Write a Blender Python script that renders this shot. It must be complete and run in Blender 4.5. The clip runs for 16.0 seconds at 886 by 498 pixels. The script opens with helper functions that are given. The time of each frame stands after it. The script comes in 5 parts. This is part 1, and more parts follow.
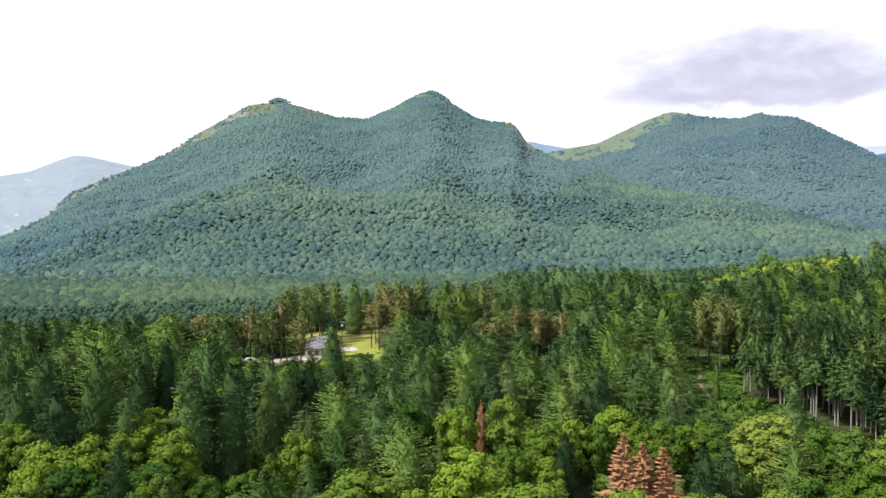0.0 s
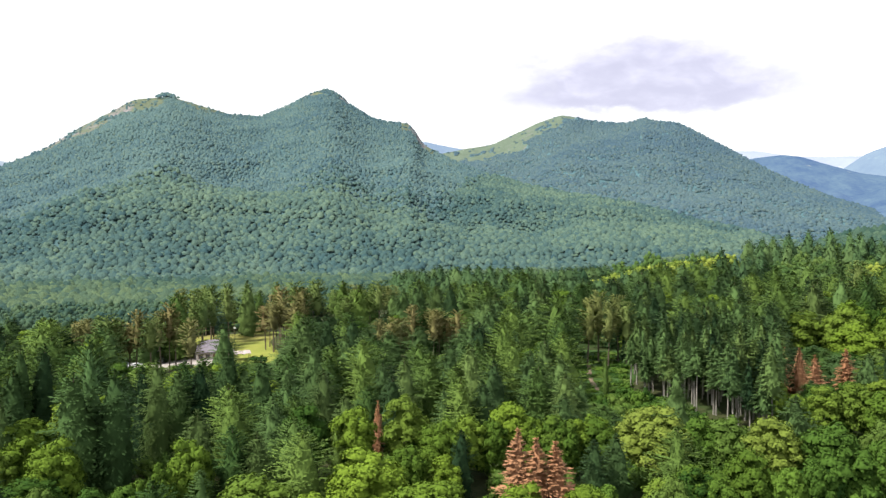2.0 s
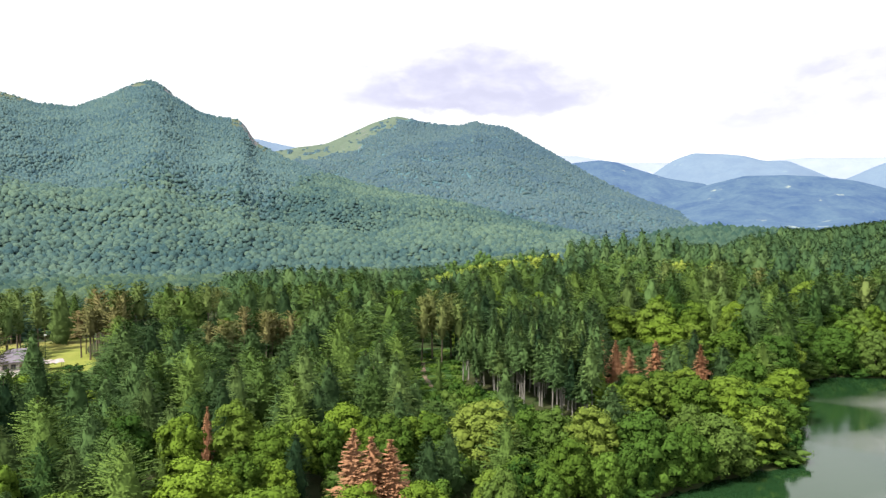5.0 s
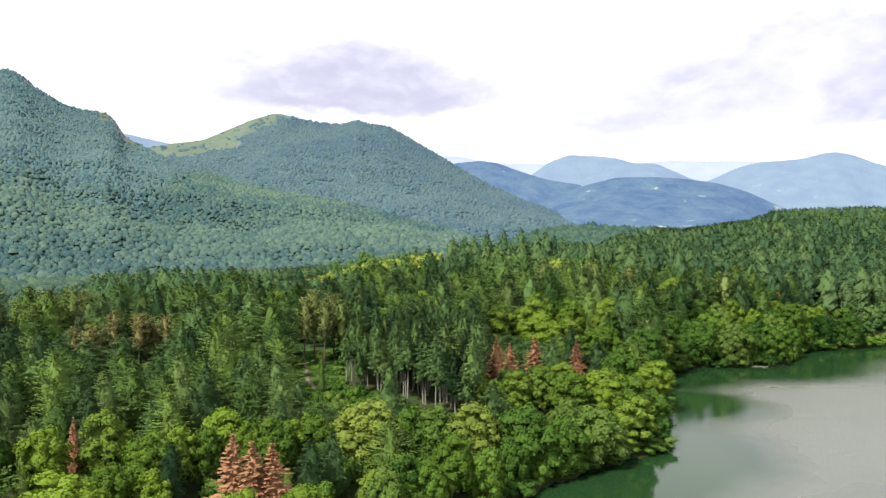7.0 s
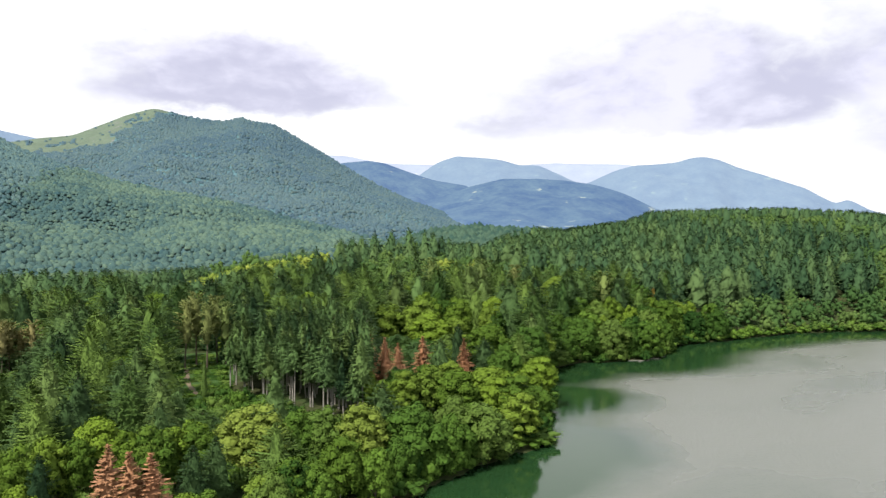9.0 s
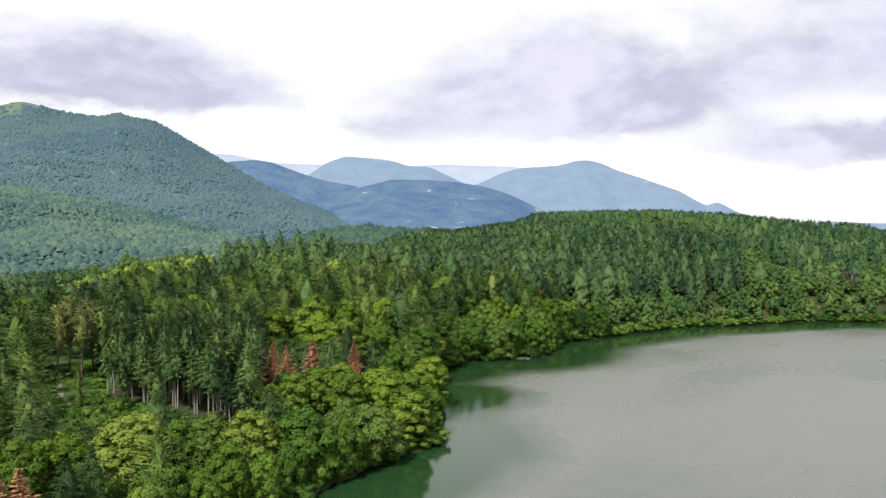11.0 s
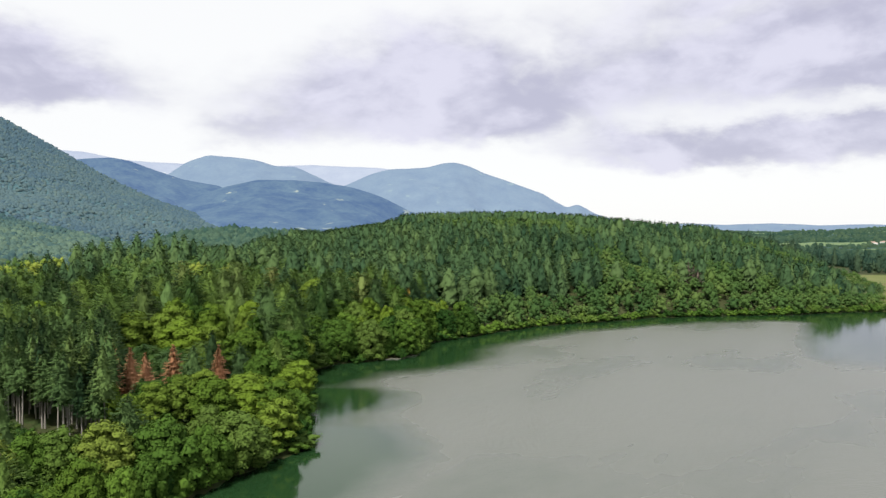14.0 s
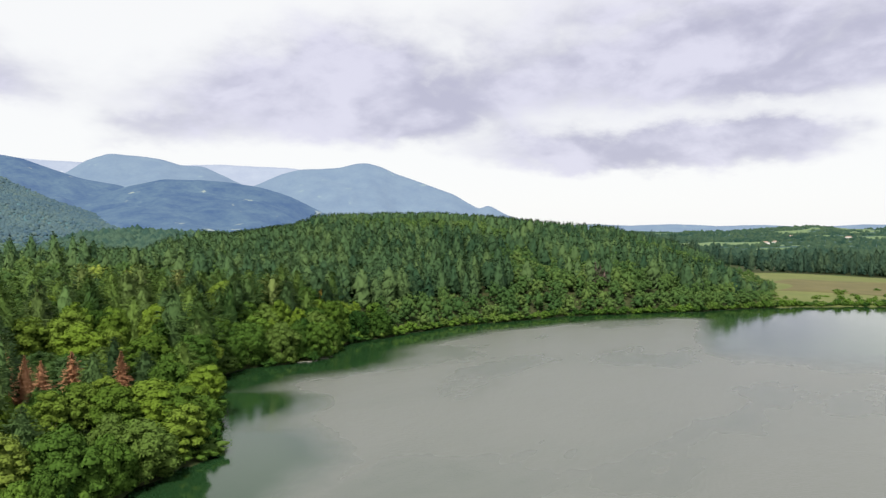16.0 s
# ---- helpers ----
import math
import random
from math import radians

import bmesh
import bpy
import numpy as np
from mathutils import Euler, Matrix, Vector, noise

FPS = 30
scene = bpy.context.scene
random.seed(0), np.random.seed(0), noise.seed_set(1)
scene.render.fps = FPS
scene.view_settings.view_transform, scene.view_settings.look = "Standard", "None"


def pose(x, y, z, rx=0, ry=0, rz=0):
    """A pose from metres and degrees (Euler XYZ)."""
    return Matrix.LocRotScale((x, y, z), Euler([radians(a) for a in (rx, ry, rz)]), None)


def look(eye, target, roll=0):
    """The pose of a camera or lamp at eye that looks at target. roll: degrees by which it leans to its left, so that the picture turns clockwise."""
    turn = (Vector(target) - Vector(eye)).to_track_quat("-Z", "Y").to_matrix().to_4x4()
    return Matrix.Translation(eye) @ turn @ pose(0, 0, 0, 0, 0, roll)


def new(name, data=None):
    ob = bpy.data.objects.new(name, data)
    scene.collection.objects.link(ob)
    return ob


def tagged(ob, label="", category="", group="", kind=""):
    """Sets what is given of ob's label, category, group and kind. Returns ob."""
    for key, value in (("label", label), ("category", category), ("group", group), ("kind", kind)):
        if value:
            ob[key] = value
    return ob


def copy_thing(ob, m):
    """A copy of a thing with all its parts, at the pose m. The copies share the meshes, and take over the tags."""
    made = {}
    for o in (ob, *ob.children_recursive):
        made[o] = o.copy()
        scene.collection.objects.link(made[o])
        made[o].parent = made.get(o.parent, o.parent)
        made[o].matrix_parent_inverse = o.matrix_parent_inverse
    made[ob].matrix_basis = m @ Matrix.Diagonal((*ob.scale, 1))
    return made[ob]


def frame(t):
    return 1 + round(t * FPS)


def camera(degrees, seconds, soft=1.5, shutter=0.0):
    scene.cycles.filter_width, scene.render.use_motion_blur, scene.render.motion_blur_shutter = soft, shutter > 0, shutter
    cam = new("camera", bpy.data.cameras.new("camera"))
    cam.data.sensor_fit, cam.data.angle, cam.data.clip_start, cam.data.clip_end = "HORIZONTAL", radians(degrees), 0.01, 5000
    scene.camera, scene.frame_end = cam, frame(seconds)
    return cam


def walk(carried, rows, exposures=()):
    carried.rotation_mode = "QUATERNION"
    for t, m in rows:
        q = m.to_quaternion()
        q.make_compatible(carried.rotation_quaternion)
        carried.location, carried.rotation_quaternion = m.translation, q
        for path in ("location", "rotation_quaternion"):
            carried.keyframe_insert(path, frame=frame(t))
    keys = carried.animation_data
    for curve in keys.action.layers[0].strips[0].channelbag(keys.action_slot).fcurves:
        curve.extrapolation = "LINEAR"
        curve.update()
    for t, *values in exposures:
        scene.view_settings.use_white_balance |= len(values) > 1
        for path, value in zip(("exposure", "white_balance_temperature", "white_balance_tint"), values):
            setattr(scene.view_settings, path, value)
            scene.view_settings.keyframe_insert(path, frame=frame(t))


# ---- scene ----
EYE_Z = 45.0
cam = camera(59.19, 16.0, soft=1.4)
TURN = [  # seconds, heading to the right, pitch, roll
    (0.0, -0.00, -1.33, 0.07),
    (0.5, 1.74, -1.33, 0.09),
    (1.0, 3.57, -1.33, 0.07),
    (1.5, 5.61, -1.34, 0.06),
    (2.0, 7.60, -1.35, 0.07),
    (2.5, 9.53, -1.39, 0.04),
    (3.0, 11.47, -1.41, 0.01),
    (3.5, 13.41, -1.41, -0.02),
    (4.0, 15.44, -1.39, -0.06),
    (6.5, 26.16, -1.39, -0.04),
    (7.0, 28.27, -1.40, -0.03),
    (7.5, 30.34, -1.39, -0.02),
    (8.0, 32.38, -1.39, -0.03),
    (8.5, 34.44, -1.38, -0.04),
    (9.0, 36.49, -1.38, -0.04),
    (11.5, 46.22, -1.32, -0.05),
    (12.0, 47.72, -1.33, -0.06),
    (12.5, 49.26, -1.31, -0.06),
    (13.0, 50.78, -1.30, -0.05),
    (13.5, 52.31, -1.26, -0.01),
    (14.0, 54.13, -1.23, 0.03),
    (14.5, 55.87, -1.20, 0.10),
    (15.0, 57.46, -1.22, 0.10),
    (15.5, 59.00, -1.18, 0.10),
    (16.0, 60.54, -1.17, 0.13),
]
walk(cam, [(t, pose(0, 0, EYE_Z, 90 + p, r, -a)) for t, a, p, r in TURN], [(0.0, 0.44), (4.0, 0.60), (8.0, 0.44), (12.0, 0.18), (16.0, 0.05)])

# ---- light ----
SUN_AZ, SUN_EL = -106.0, 54.0      # heading clockwise from +y, height

sun_data = bpy.data.lights.new("sun", "SUN")
sun_data.energy, sun_data.angle, sun_data.color = 5.4, radians(6), (1.0, 0.95, 0.86)
sun = new("sun", sun_data)
_sd = Vector((math.sin(radians(SUN_AZ)) * math.cos(radians(SUN_EL)), math.cos(radians(SUN_AZ)) * math.cos(radians(SUN_EL)), math.sin(radians(SUN_EL))))
sun.matrix_world = look(tuple(_sd * 300), (0, 0, 0))


class Nodes:
    """Small helper to write node trees in lines."""

    def __init__(self, tree):
        self.tree = tree
        tree.nodes.clear()

    def add(self, kind, **values):
        n = self.tree.nodes.new(kind)
        for key, v in values.items():
            if key == "operation":
                n.operation = v
            elif key == "blend_type":
                n.blend_type = v
            elif key == "data_type":
                n.data_type = v
            elif key == "attribute_name":
                n.attribute_name = v
        return n

    def put(self, socket, v):
        if isinstance(v, bpy.types.NodeSocket):
            self.tree.links.new(v, socket)
        elif isinstance(v, (tuple, list)) and len(v) == 3 and len(socket.default_value) == 4:
            socket.default_value = (*v, 1)
        else:
            socket.default_value = v

    def math(self, op, a, b=0.0, c=0.0, clamp=False):
        n = self.add("ShaderNodeMath", operation=op)
        n.use_clamp = clamp
        for s, v in zip(n.inputs, (a, b, c)):
            self.put(s, v)
        return n.outputs[0]

    def mix(self, f, a, b, mode="MIX"):
        n = self.add("ShaderNodeMix", data_type="RGBA", blend_type=mode)
        self.put(n.inputs[0], f), self.put(n.inputs[6], a), self.put(n.inputs[7], b)
        return n.outputs[2]

    def noise(self, vec, scale, detail=3.0, rough=0.55):
        n = self.add("ShaderNodeTexNoise")
        if vec is not None:
            self.put(n.inputs["Vector"], vec)
        n.inputs["Scale"].default_value, n.inputs["Detail"].default_value, n.inputs["Roughness"].default_value = scale, detail, rough
        return n.outputs[0]

    def ramp(self, v, a, b, smooth=False):
        n = self.add("ShaderNodeMapRange")
        if smooth:
            n.interpolation_type = "SMOOTHSTEP"
        self.put(n.inputs[0], v)
        n.inputs[1].default_value, n.inputs[2].default_value = a, b
        return n.outputs[0]

    def scaled(self, vec, xyz):
        n = self.add("ShaderNodeMapping")
        self.put(n.inputs[0], vec)
        n.inputs["Scale"].default_value = xyz
        return n.outputs[0]


def make_world():
    world = bpy.data.worlds.new("sky")
    world.use_nodes = True
    scene.world = world
    n = Nodes(world.node_tree)
    co = n.add("ShaderNodeTexCoord").outputs["Generated"]
    sep = n.add("ShaderNodeSeparateXYZ")
    n.put(sep.inputs[0], co)
    x, y, z = sep.outputs
    deg = 180 / math.pi
    az = n.math("MULTIPLY", n.math("ARCTAN2", x, y), deg)
    el = n.math("MULTIPLY", n.math("ARCSINE", z), deg)
    # coordinates of a flat cloud layer, so that billows shrink towards the horizon
    zz = n.math("MAXIMUM", n.math("ADD", z, 0.12), 0.03)
    comb = n.add("ShaderNodeCombineXYZ")
    n.put(comb.inputs[0], n.math("DIVIDE", x, zz)), n.put(comb.inputs[1], n.math("DIVIDE", y, zz))
    warp = n.add("ShaderNodeVectorMath", operation="MULTIPLY_ADD")
    wn = n.add("ShaderNodeTexNoise")
    n.put(wn.inputs["Vector"], n.scaled(co, (1, 1, 1.8)))
    wn.inputs["Scale"].default_value, wn.inputs["Detail"].default_value = 5.0, 3.0
    n.put(warp.inputs[0], wn.outputs[1]), n.put(warp.inputs[1], (0.22, 0.22, 0.22)), n.put(warp.inputs[2], n.scaled(co, (1, 1, 1.7)))
    billow = n.noise(warp.outputs[0], 7.5, 6.0, 0.52)
    broad_billow = n.noise(comb.outputs[0], 1.5, 4.0, 0.55)
    fine = n.noise(n.scaled(co, (1, 1, 2.2)), 13.0, 5.0, 0.6)
    wob = n.math("MULTIPLY", n.math("SUBTRACT", n.noise(n.scaled(co, (1, 1, 2.0)), 7.0, 4.0, 0.6), 0.5), 9.0)
    azw = n.math("ADD", az, wob)
    elw = n.math("ADD", el, n.math("MULTIPLY", n.math("SUBTRACT", fine, 0.5), 3.0))
    # heading, height, half width, half height above and below, weight
    banks = [(22.3, 9.6, 10.5, 4.0, 1.6, 1.75), (53.5, 9.4, 13.2, 5.0, 2.4, 1.4), (41.0, 7.2, 5.5, 1.1, 1.0, 0.6), (57.0, 8.0, 6.0, 2.0, 1.6, 0.6),
             (82.0, 10.8, 15.0, 5.5, 2.2, 1.35), (75.0, 5.7, 11.5, 1.7, 1.5, 1.45), (84.5, 6.8, 4.5, 1.1, 1.1, 0.8),
             (39.5, 6.0, 6.0, 0.8, 0.8, 0.35), (74.0, 17.5, 26.0, 5.0, 3.5, 0.34), (125.0, 14.0, 26.0, 9.0, 5.0, 1.0), (-110.0, 22.0, 30.0, 9.0, 6.0, 0.9)]
    total = None
    for a, e, wa, up, dn, k in banks:
        da = n.math("DIVIDE", n.math("SUBTRACT", azw, a), wa)
        de = n.math("SUBTRACT", elw, e)
        above = n.math("DIVIDE", n.math("MAXIMUM", de, 0.0), up)
        below = n.math("DIVIDE", n.math("MINIMUM", de, 0.0), dn)
        d2 = n.math("ADD", n.math("MULTIPLY", da, da), n.math("ADD", n.math("MULTIPLY", above, above), n.math("MULTIPLY", below, below)))
        g = n.math("MULTIPLY", n.math("POWER", 2.718, n.math("MULTIPLY", d2, -1.0)), k)
        total = g if total is None else n.math("ADD", total, g)
    lump = n.math("ADD", n.math("MULTIPLY", billow, 1.25), n.math("MULTIPLY", broad_billow, 0.6))
    dens = n.math("MULTIPLY", total, n.math("ADD", -0.05, lump))
    mask = n.ramp(dens, 0.26, 0.95, True)
    cloud = n.mix(n.ramp(n.math("ADD", n.math("MULTIPLY", billow, 0.7), n.math("MULTIPLY", fine, 0.3)), 0.40, 0.62, True), CLOUD_DARK, CLOUD_LIGHT)
    over = n.mix(mask, SKY_WHITE, cloud)
    # the unseen zenith is dimmed to blue, added to weaken the fill light
    over = n.mix(n.math("MULTIPLY", n.ramp(z, 0.42, 0.95, True), 0.85), over, (0.46, 0.53, 0.68))
    nish = n.add("ShaderNodeTexSky")
    nish.sky_type, nish.sun_disc = "NISHITA", False
    nish.sun_elevation, nish.sun_rotation = radians(SUN_EL), radians(SUN_AZ)
    b1, b2 = n.add("ShaderNodeBackground"), n.add("ShaderNodeBackground")
    n.put(b1.inputs[0], nish.outputs[0])
    b1.inputs[1].default_value = 0.1
    n.put(b2.inputs[0], over)
    b2.inputs[1].default_value = 1.0
    m = n.add("ShaderNodeMixShader")
    m.inputs[0].default_value = 0.9
    n.put(m.inputs[1], b1.outputs[0]), n.put(m.inputs[2], b2.outputs[0])
    out = n.add("ShaderNodeOutputWorld")
    n.put(out.inputs[0], m.outputs[0])


SKY_WHITE, CLOUD_LIGHT, CLOUD_DARK = (0.98, 0.98, 0.98), (0.76, 0.745, 0.87), (0.53, 0.52, 0.65)
make_world()


# ---- materials ----
def material(name):
    m = bpy.data.materials.new(name)
    m.use_nodes = True
    return m, Nodes(m.node_tree)


def finish(n, shader):
    out = n.add("ShaderNodeOutputMaterial")
    n.put(out.inputs[0], shader)


def principled(n, colour, rough=0.8, spec=0.2, metal=0.0, bump=None, dist=0.1, strength=0.5):
    p = n.add("ShaderNodeBsdfPrincipled")
    n.put(p.inputs["Base Color"], colour)
    n.put(p.inputs["Roughness"], rough)
    n.put(p.inputs["Specular IOR Level"], spec)
    n.put(p.inputs["Metallic"], metal)
    if bump is not None:
        b = n.add("ShaderNodeBump")
        b.inputs["Strength"].default_value, b.inputs["Distance"].default_value = strength, dist
        n.put(b.inputs["Height"], bump)
        n.put(p.inputs["Normal"], b.outputs[0])
    return p.outputs[0]


def position(n):
    return n.add("ShaderNodeNewGeometry").outputs["Position"]


def leaf_material(name, dark, light, odd, per_object=True, through_light=0.1, islands=0.16, relief=0.0):
    """Foliage: hue by tree, by leaf clump, and in patches. relief: bump depth, with shade painted into its hollows."""
    m, n = material(name)
    geo = n.add("ShaderNodeNewGeometry")
    if per_object:
        tree = n.add("ShaderNodeObjectInfo").outputs["Random"]
    else:
        tree = n.add("ShaderNodeAttribute", attribute_name="tint").outputs["Fac"]
    patch = n.noise(geo.outputs["Position"], 0.9, 2.0)
    isl = geo.outputs["Random Per Island"]
    f = n.math("ADD", n.math("MULTIPLY", tree, 0.9 - 0.5 * islands), n.math("ADD", n.math("MULTIPLY", isl, islands), n.math("MULTIPLY", n.math("SUBTRACT", patch, 0.5), 0.25)), clamp=True)
    col = n.mix(f, dark, light)
    pick = n.ramp(n.math("FRACT", n.math("MULTIPLY", tree, 7.31)), 0.72, 0.9)
    col = n.mix(n.math("MULTIPLY", pick, 0.65), col, odd)
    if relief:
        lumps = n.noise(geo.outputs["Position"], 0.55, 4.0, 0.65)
        # hollows between leaf clumps are painted darker, as shade
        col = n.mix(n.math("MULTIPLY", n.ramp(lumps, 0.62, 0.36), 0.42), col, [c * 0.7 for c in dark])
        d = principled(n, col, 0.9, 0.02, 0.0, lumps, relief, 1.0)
    else:
        d = principled(n, col, 0.8, 0.04)
    t = n.add("ShaderNodeBsdfTranslucent")
    n.put(t.inputs[0], n.mix(0.5, col, (col and (0.12, 0.20, 0.02))))
    mx = n.add("ShaderNodeMixShader")
    mx.inputs[0].default_value = through_light
    n.put(mx.inputs[1], d), n.put(mx.inputs[2], t.outputs[0])
    finish(n, mx.outputs[0])
    return m


def two_tone(name, a, b, scale=1.0, rough=0.85, spec=0.15, dist=0.05, second=None, stretch=(1, 1, 1)):
    m, n = material(name)
    co = n.scaled(position(n), stretch)
    f = n.ramp(n.noise(co, scale, 5.0, 0.6), 0.3, 0.7)
    col = n.mix(f, a, b)
    if second:
        col = n.mix(n.ramp(n.noise(co, scale * 0.13, 3.0), 0.52, 0.66), col, second)
    fine = n.noise(co, scale * 6, 4.0)
    col = n.mix(n.math("MULTIPLY", fine, 0.35), col, n.mix(0.5, a, (0.02, 0.02, 0.015)))
    finish(n, principled(n, col, rough, spec, 0.0, fine, dist))
    return m


BARK = two_tone("bark_brown", (0.10, 0.075, 0.055), (0.19, 0.155, 0.12), 2.0, stretch=(3, 3, 0.6))
BARK_PALE = two_tone("bark_grey", (0.18, 0.165, 0.145), (0.34, 0.32, 0.29), 2.0, stretch=(3, 3, 0.6))
FLOOR_MAT = two_tone("forest_floor", (0.028, 0.040, 0.012), (0.060, 0.062, 0.025), 0.5, second=(0.035, 0.065, 0.016))
LAWN = two_tone("lawn_grass", (0.19, 0.22, 0.04), (0.27, 0.28, 0.06), 0.25, second=(0.24, 0.21, 0.065))
UNDER = two_tone("undergrowth", (0.03, 0.075, 0.018), (0.07, 0.13, 0.03), 0.9)
DIRT = two_tone("sandy_path", (0.15, 0.115, 0.075), (0.22, 0.17, 0.12), 0.8)
ASPHALT = two_tone("pale_gravel_yard", (0.30, 0.26, 0.24), (0.42, 0.38, 0.35), 0.6)

SPRUCE = leaf_material("spruce_needles", (0.009, 0.024, 0.011), (0.080, 0.138, 0.043), (0.100, 0.146, 0.040), through_light=0.05)
SPRUCE_DARK = leaf_material("dark_spruce_needles", (0.009, 0.024, 0.010), (0.052, 0.096, 0.029), (0.070, 0.106, 0.030), through_light=0.05)
FIR = leaf_material("fir_needles", (0.024, 0.056, 0.016), (0.122, 0.188, 0.040), (0.056, 0.108, 0.040), through_light=0.08)
PINE = leaf_material("pine_needles", (0.105, 0.116, 0.044), (0.175, 0.160, 0.064), (0.21, 0.150, 0.074))
PINE_GREEN = leaf_material("green_pine_needles", (0.072, 0.116, 0.036), (0.138, 0.180, 0.054), (0.155, 0.16, 0.055))
BROAD = leaf_material("broad_leaves", (0.022, 0.058, 0.011), (0.150, 0.226, 0.025), (0.130, 0.190, 0.030), islands=0.08)
ALDER = leaf_material("alder_leaves", (0.018, 0.052, 0.011), (0.098, 0.172, 0.025), (0.100, 0.150, 0.034), islands=0.08)
WILLOW = leaf_material("willow_leaves", (0.105, 0.152, 0.024), (0.172, 0.222, 0.040), (0.145, 0.192, 0.036), islands=0.2)
DEAD = leaf_material("dead_needles", (0.26, 0.124, 0.064), (0.385, 0.200, 0.108), (0.345, 0.188, 0.104), through_light=0.15)
WITHERED = leaf_material("withered_needles", (0.10, 0.080, 0.066), (0.17, 0.130, 0.110), (0.14, 0.115, 0.10), through_light=0.05)
GOLD = leaf_material("golden_leaves", (0.30, 0.19, 0.04), (0.42, 0.28, 0.06), (0.36, 0.22, 0.05))
# a touch of extra blue paints aerial haze on these conifers
CONIFER_FAR = leaf_material("conifer_stand", (0.018, 0.046, 0.024), (0.072, 0.126, 0.048), (0.085, 0.134, 0.046), False, 0.06)
BROAD_FAR = leaf_material("broadleaf_stand", (0.032, 0.072, 0.022), (0.080, 0.134, 0.034), (0.096, 0.144, 0.038), False)
LIME_FAR = leaf_material("flowering_crowns", (0.12, 0.18, 0.028), (0.27, 0.305, 0.060), (0.10, 0.17, 0.03), False)
# valley and knoll crowns: bluer than near trees, haze put into the colour
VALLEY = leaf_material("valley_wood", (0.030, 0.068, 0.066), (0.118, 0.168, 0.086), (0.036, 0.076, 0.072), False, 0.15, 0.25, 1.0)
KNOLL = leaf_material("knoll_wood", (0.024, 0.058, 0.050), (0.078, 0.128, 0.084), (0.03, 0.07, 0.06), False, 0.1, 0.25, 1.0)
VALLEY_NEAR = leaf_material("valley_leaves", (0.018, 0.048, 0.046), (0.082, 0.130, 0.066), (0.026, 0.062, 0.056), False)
# mountain woods: blue haze is painted into the base colours
SLOPE = leaf_material("hazed_mountain_wood", (0.050, 0.096, 0.120), (0.110, 0.174, 0.162), (0.130, 0.182, 0.140), False, 0.1, 0.2, 0.6)
FOOT = leaf_material("hazed_foothill_wood", (0.038, 0.080, 0.090), (0.126, 0.186, 0.128), (0.050, 0.096, 0.098), False, 0.1, 0.2, 0.8)
# lowland crowns get their haze from the blue in these colours
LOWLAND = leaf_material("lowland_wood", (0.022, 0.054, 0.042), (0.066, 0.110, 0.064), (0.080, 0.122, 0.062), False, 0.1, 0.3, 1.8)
SLOPE_FAR = leaf_material("hazed_blue_wood", (0.056, 0.100, 0.136), (0.098, 0.150, 0.154), (0.114, 0.160, 0.140), False, 0.1, 0.2, 0.6)


def slope_material(name, wood, grass, rock, rocky=0.35, patch=0.004):
    m, n = material(name)
    geo = n.add("ShaderNodeNewGeometry")
    pos = geo.outputs["Position"]
    sep = n.add("ShaderNodeSeparateXYZ")
    n.put(sep.inputs[0], geo.outputs["Normal"])
    bare = n.add("ShaderNodeAttribute", attribute_name="bare").outputs["Fac"]
    big, fine = n.noise(pos, patch, 5.0, 0.6), n.noise(pos, 0.03, 6.0, 0.65)
    g = n.mix(n.ramp(fine, 0.3, 0.7), grass, [c * 0.7 for c in grass])
    steep = n.math("ADD", n.ramp(sep.outputs[2], 0.93, 0.70), n.math("MULTIPLY", n.math("SUBTRACT", fine, 0.5), 1.6))
    g = n.mix(n.ramp(steep, rocky, rocky + 0.4), g, n.mix(n.ramp(n.noise(pos, 0.08, 5.0), 0.35, 0.65), rock, [c * 0.55 for c in rock]))
    w = n.mix(n.ramp(fine, 0.3, 0.7), wood, [c * 1.5 for c in wood])
    k = n.ramp(n.math("ADD", bare, n.math("MULTIPLY", n.math("SUBTRACT", big, 0.5), 0.6)), 0.42, 0.58)
    finish(n, principled(n, n.mix(k, w, g), 0.9, 0.1, 0.0, fine, 6.0, 0.6))
    return m


# the ground under the mountain woods is tinted with painted haze as well
MOUNT = slope_material("hazed_mountain_ground", (0.045, 0.086, 0.092), (0.110, 0.135, 0.085), (0.23, 0.215, 0.22), 0.22)
MOUNT_B = slope_material("hazed_blue_ground", (0.062, 0.120, 0.135), (0.112, 0.150, 0.108), (0.24, 0.24, 0.25))


def hazed_material(name, a, b, field, haze_glow):
    """Far ridges: woods and a few fields, with haze painted over them as bluish emission."""
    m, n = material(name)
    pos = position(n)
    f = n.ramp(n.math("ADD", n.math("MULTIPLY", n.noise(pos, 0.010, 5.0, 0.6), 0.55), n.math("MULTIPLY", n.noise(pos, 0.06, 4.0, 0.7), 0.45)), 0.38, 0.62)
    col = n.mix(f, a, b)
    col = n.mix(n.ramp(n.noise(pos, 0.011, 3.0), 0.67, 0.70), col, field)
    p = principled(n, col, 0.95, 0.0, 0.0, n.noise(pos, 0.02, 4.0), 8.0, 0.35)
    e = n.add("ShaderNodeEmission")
    n.put(e.inputs[0], haze_glow)
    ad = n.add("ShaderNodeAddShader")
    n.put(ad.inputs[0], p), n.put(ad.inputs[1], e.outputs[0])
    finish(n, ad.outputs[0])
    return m


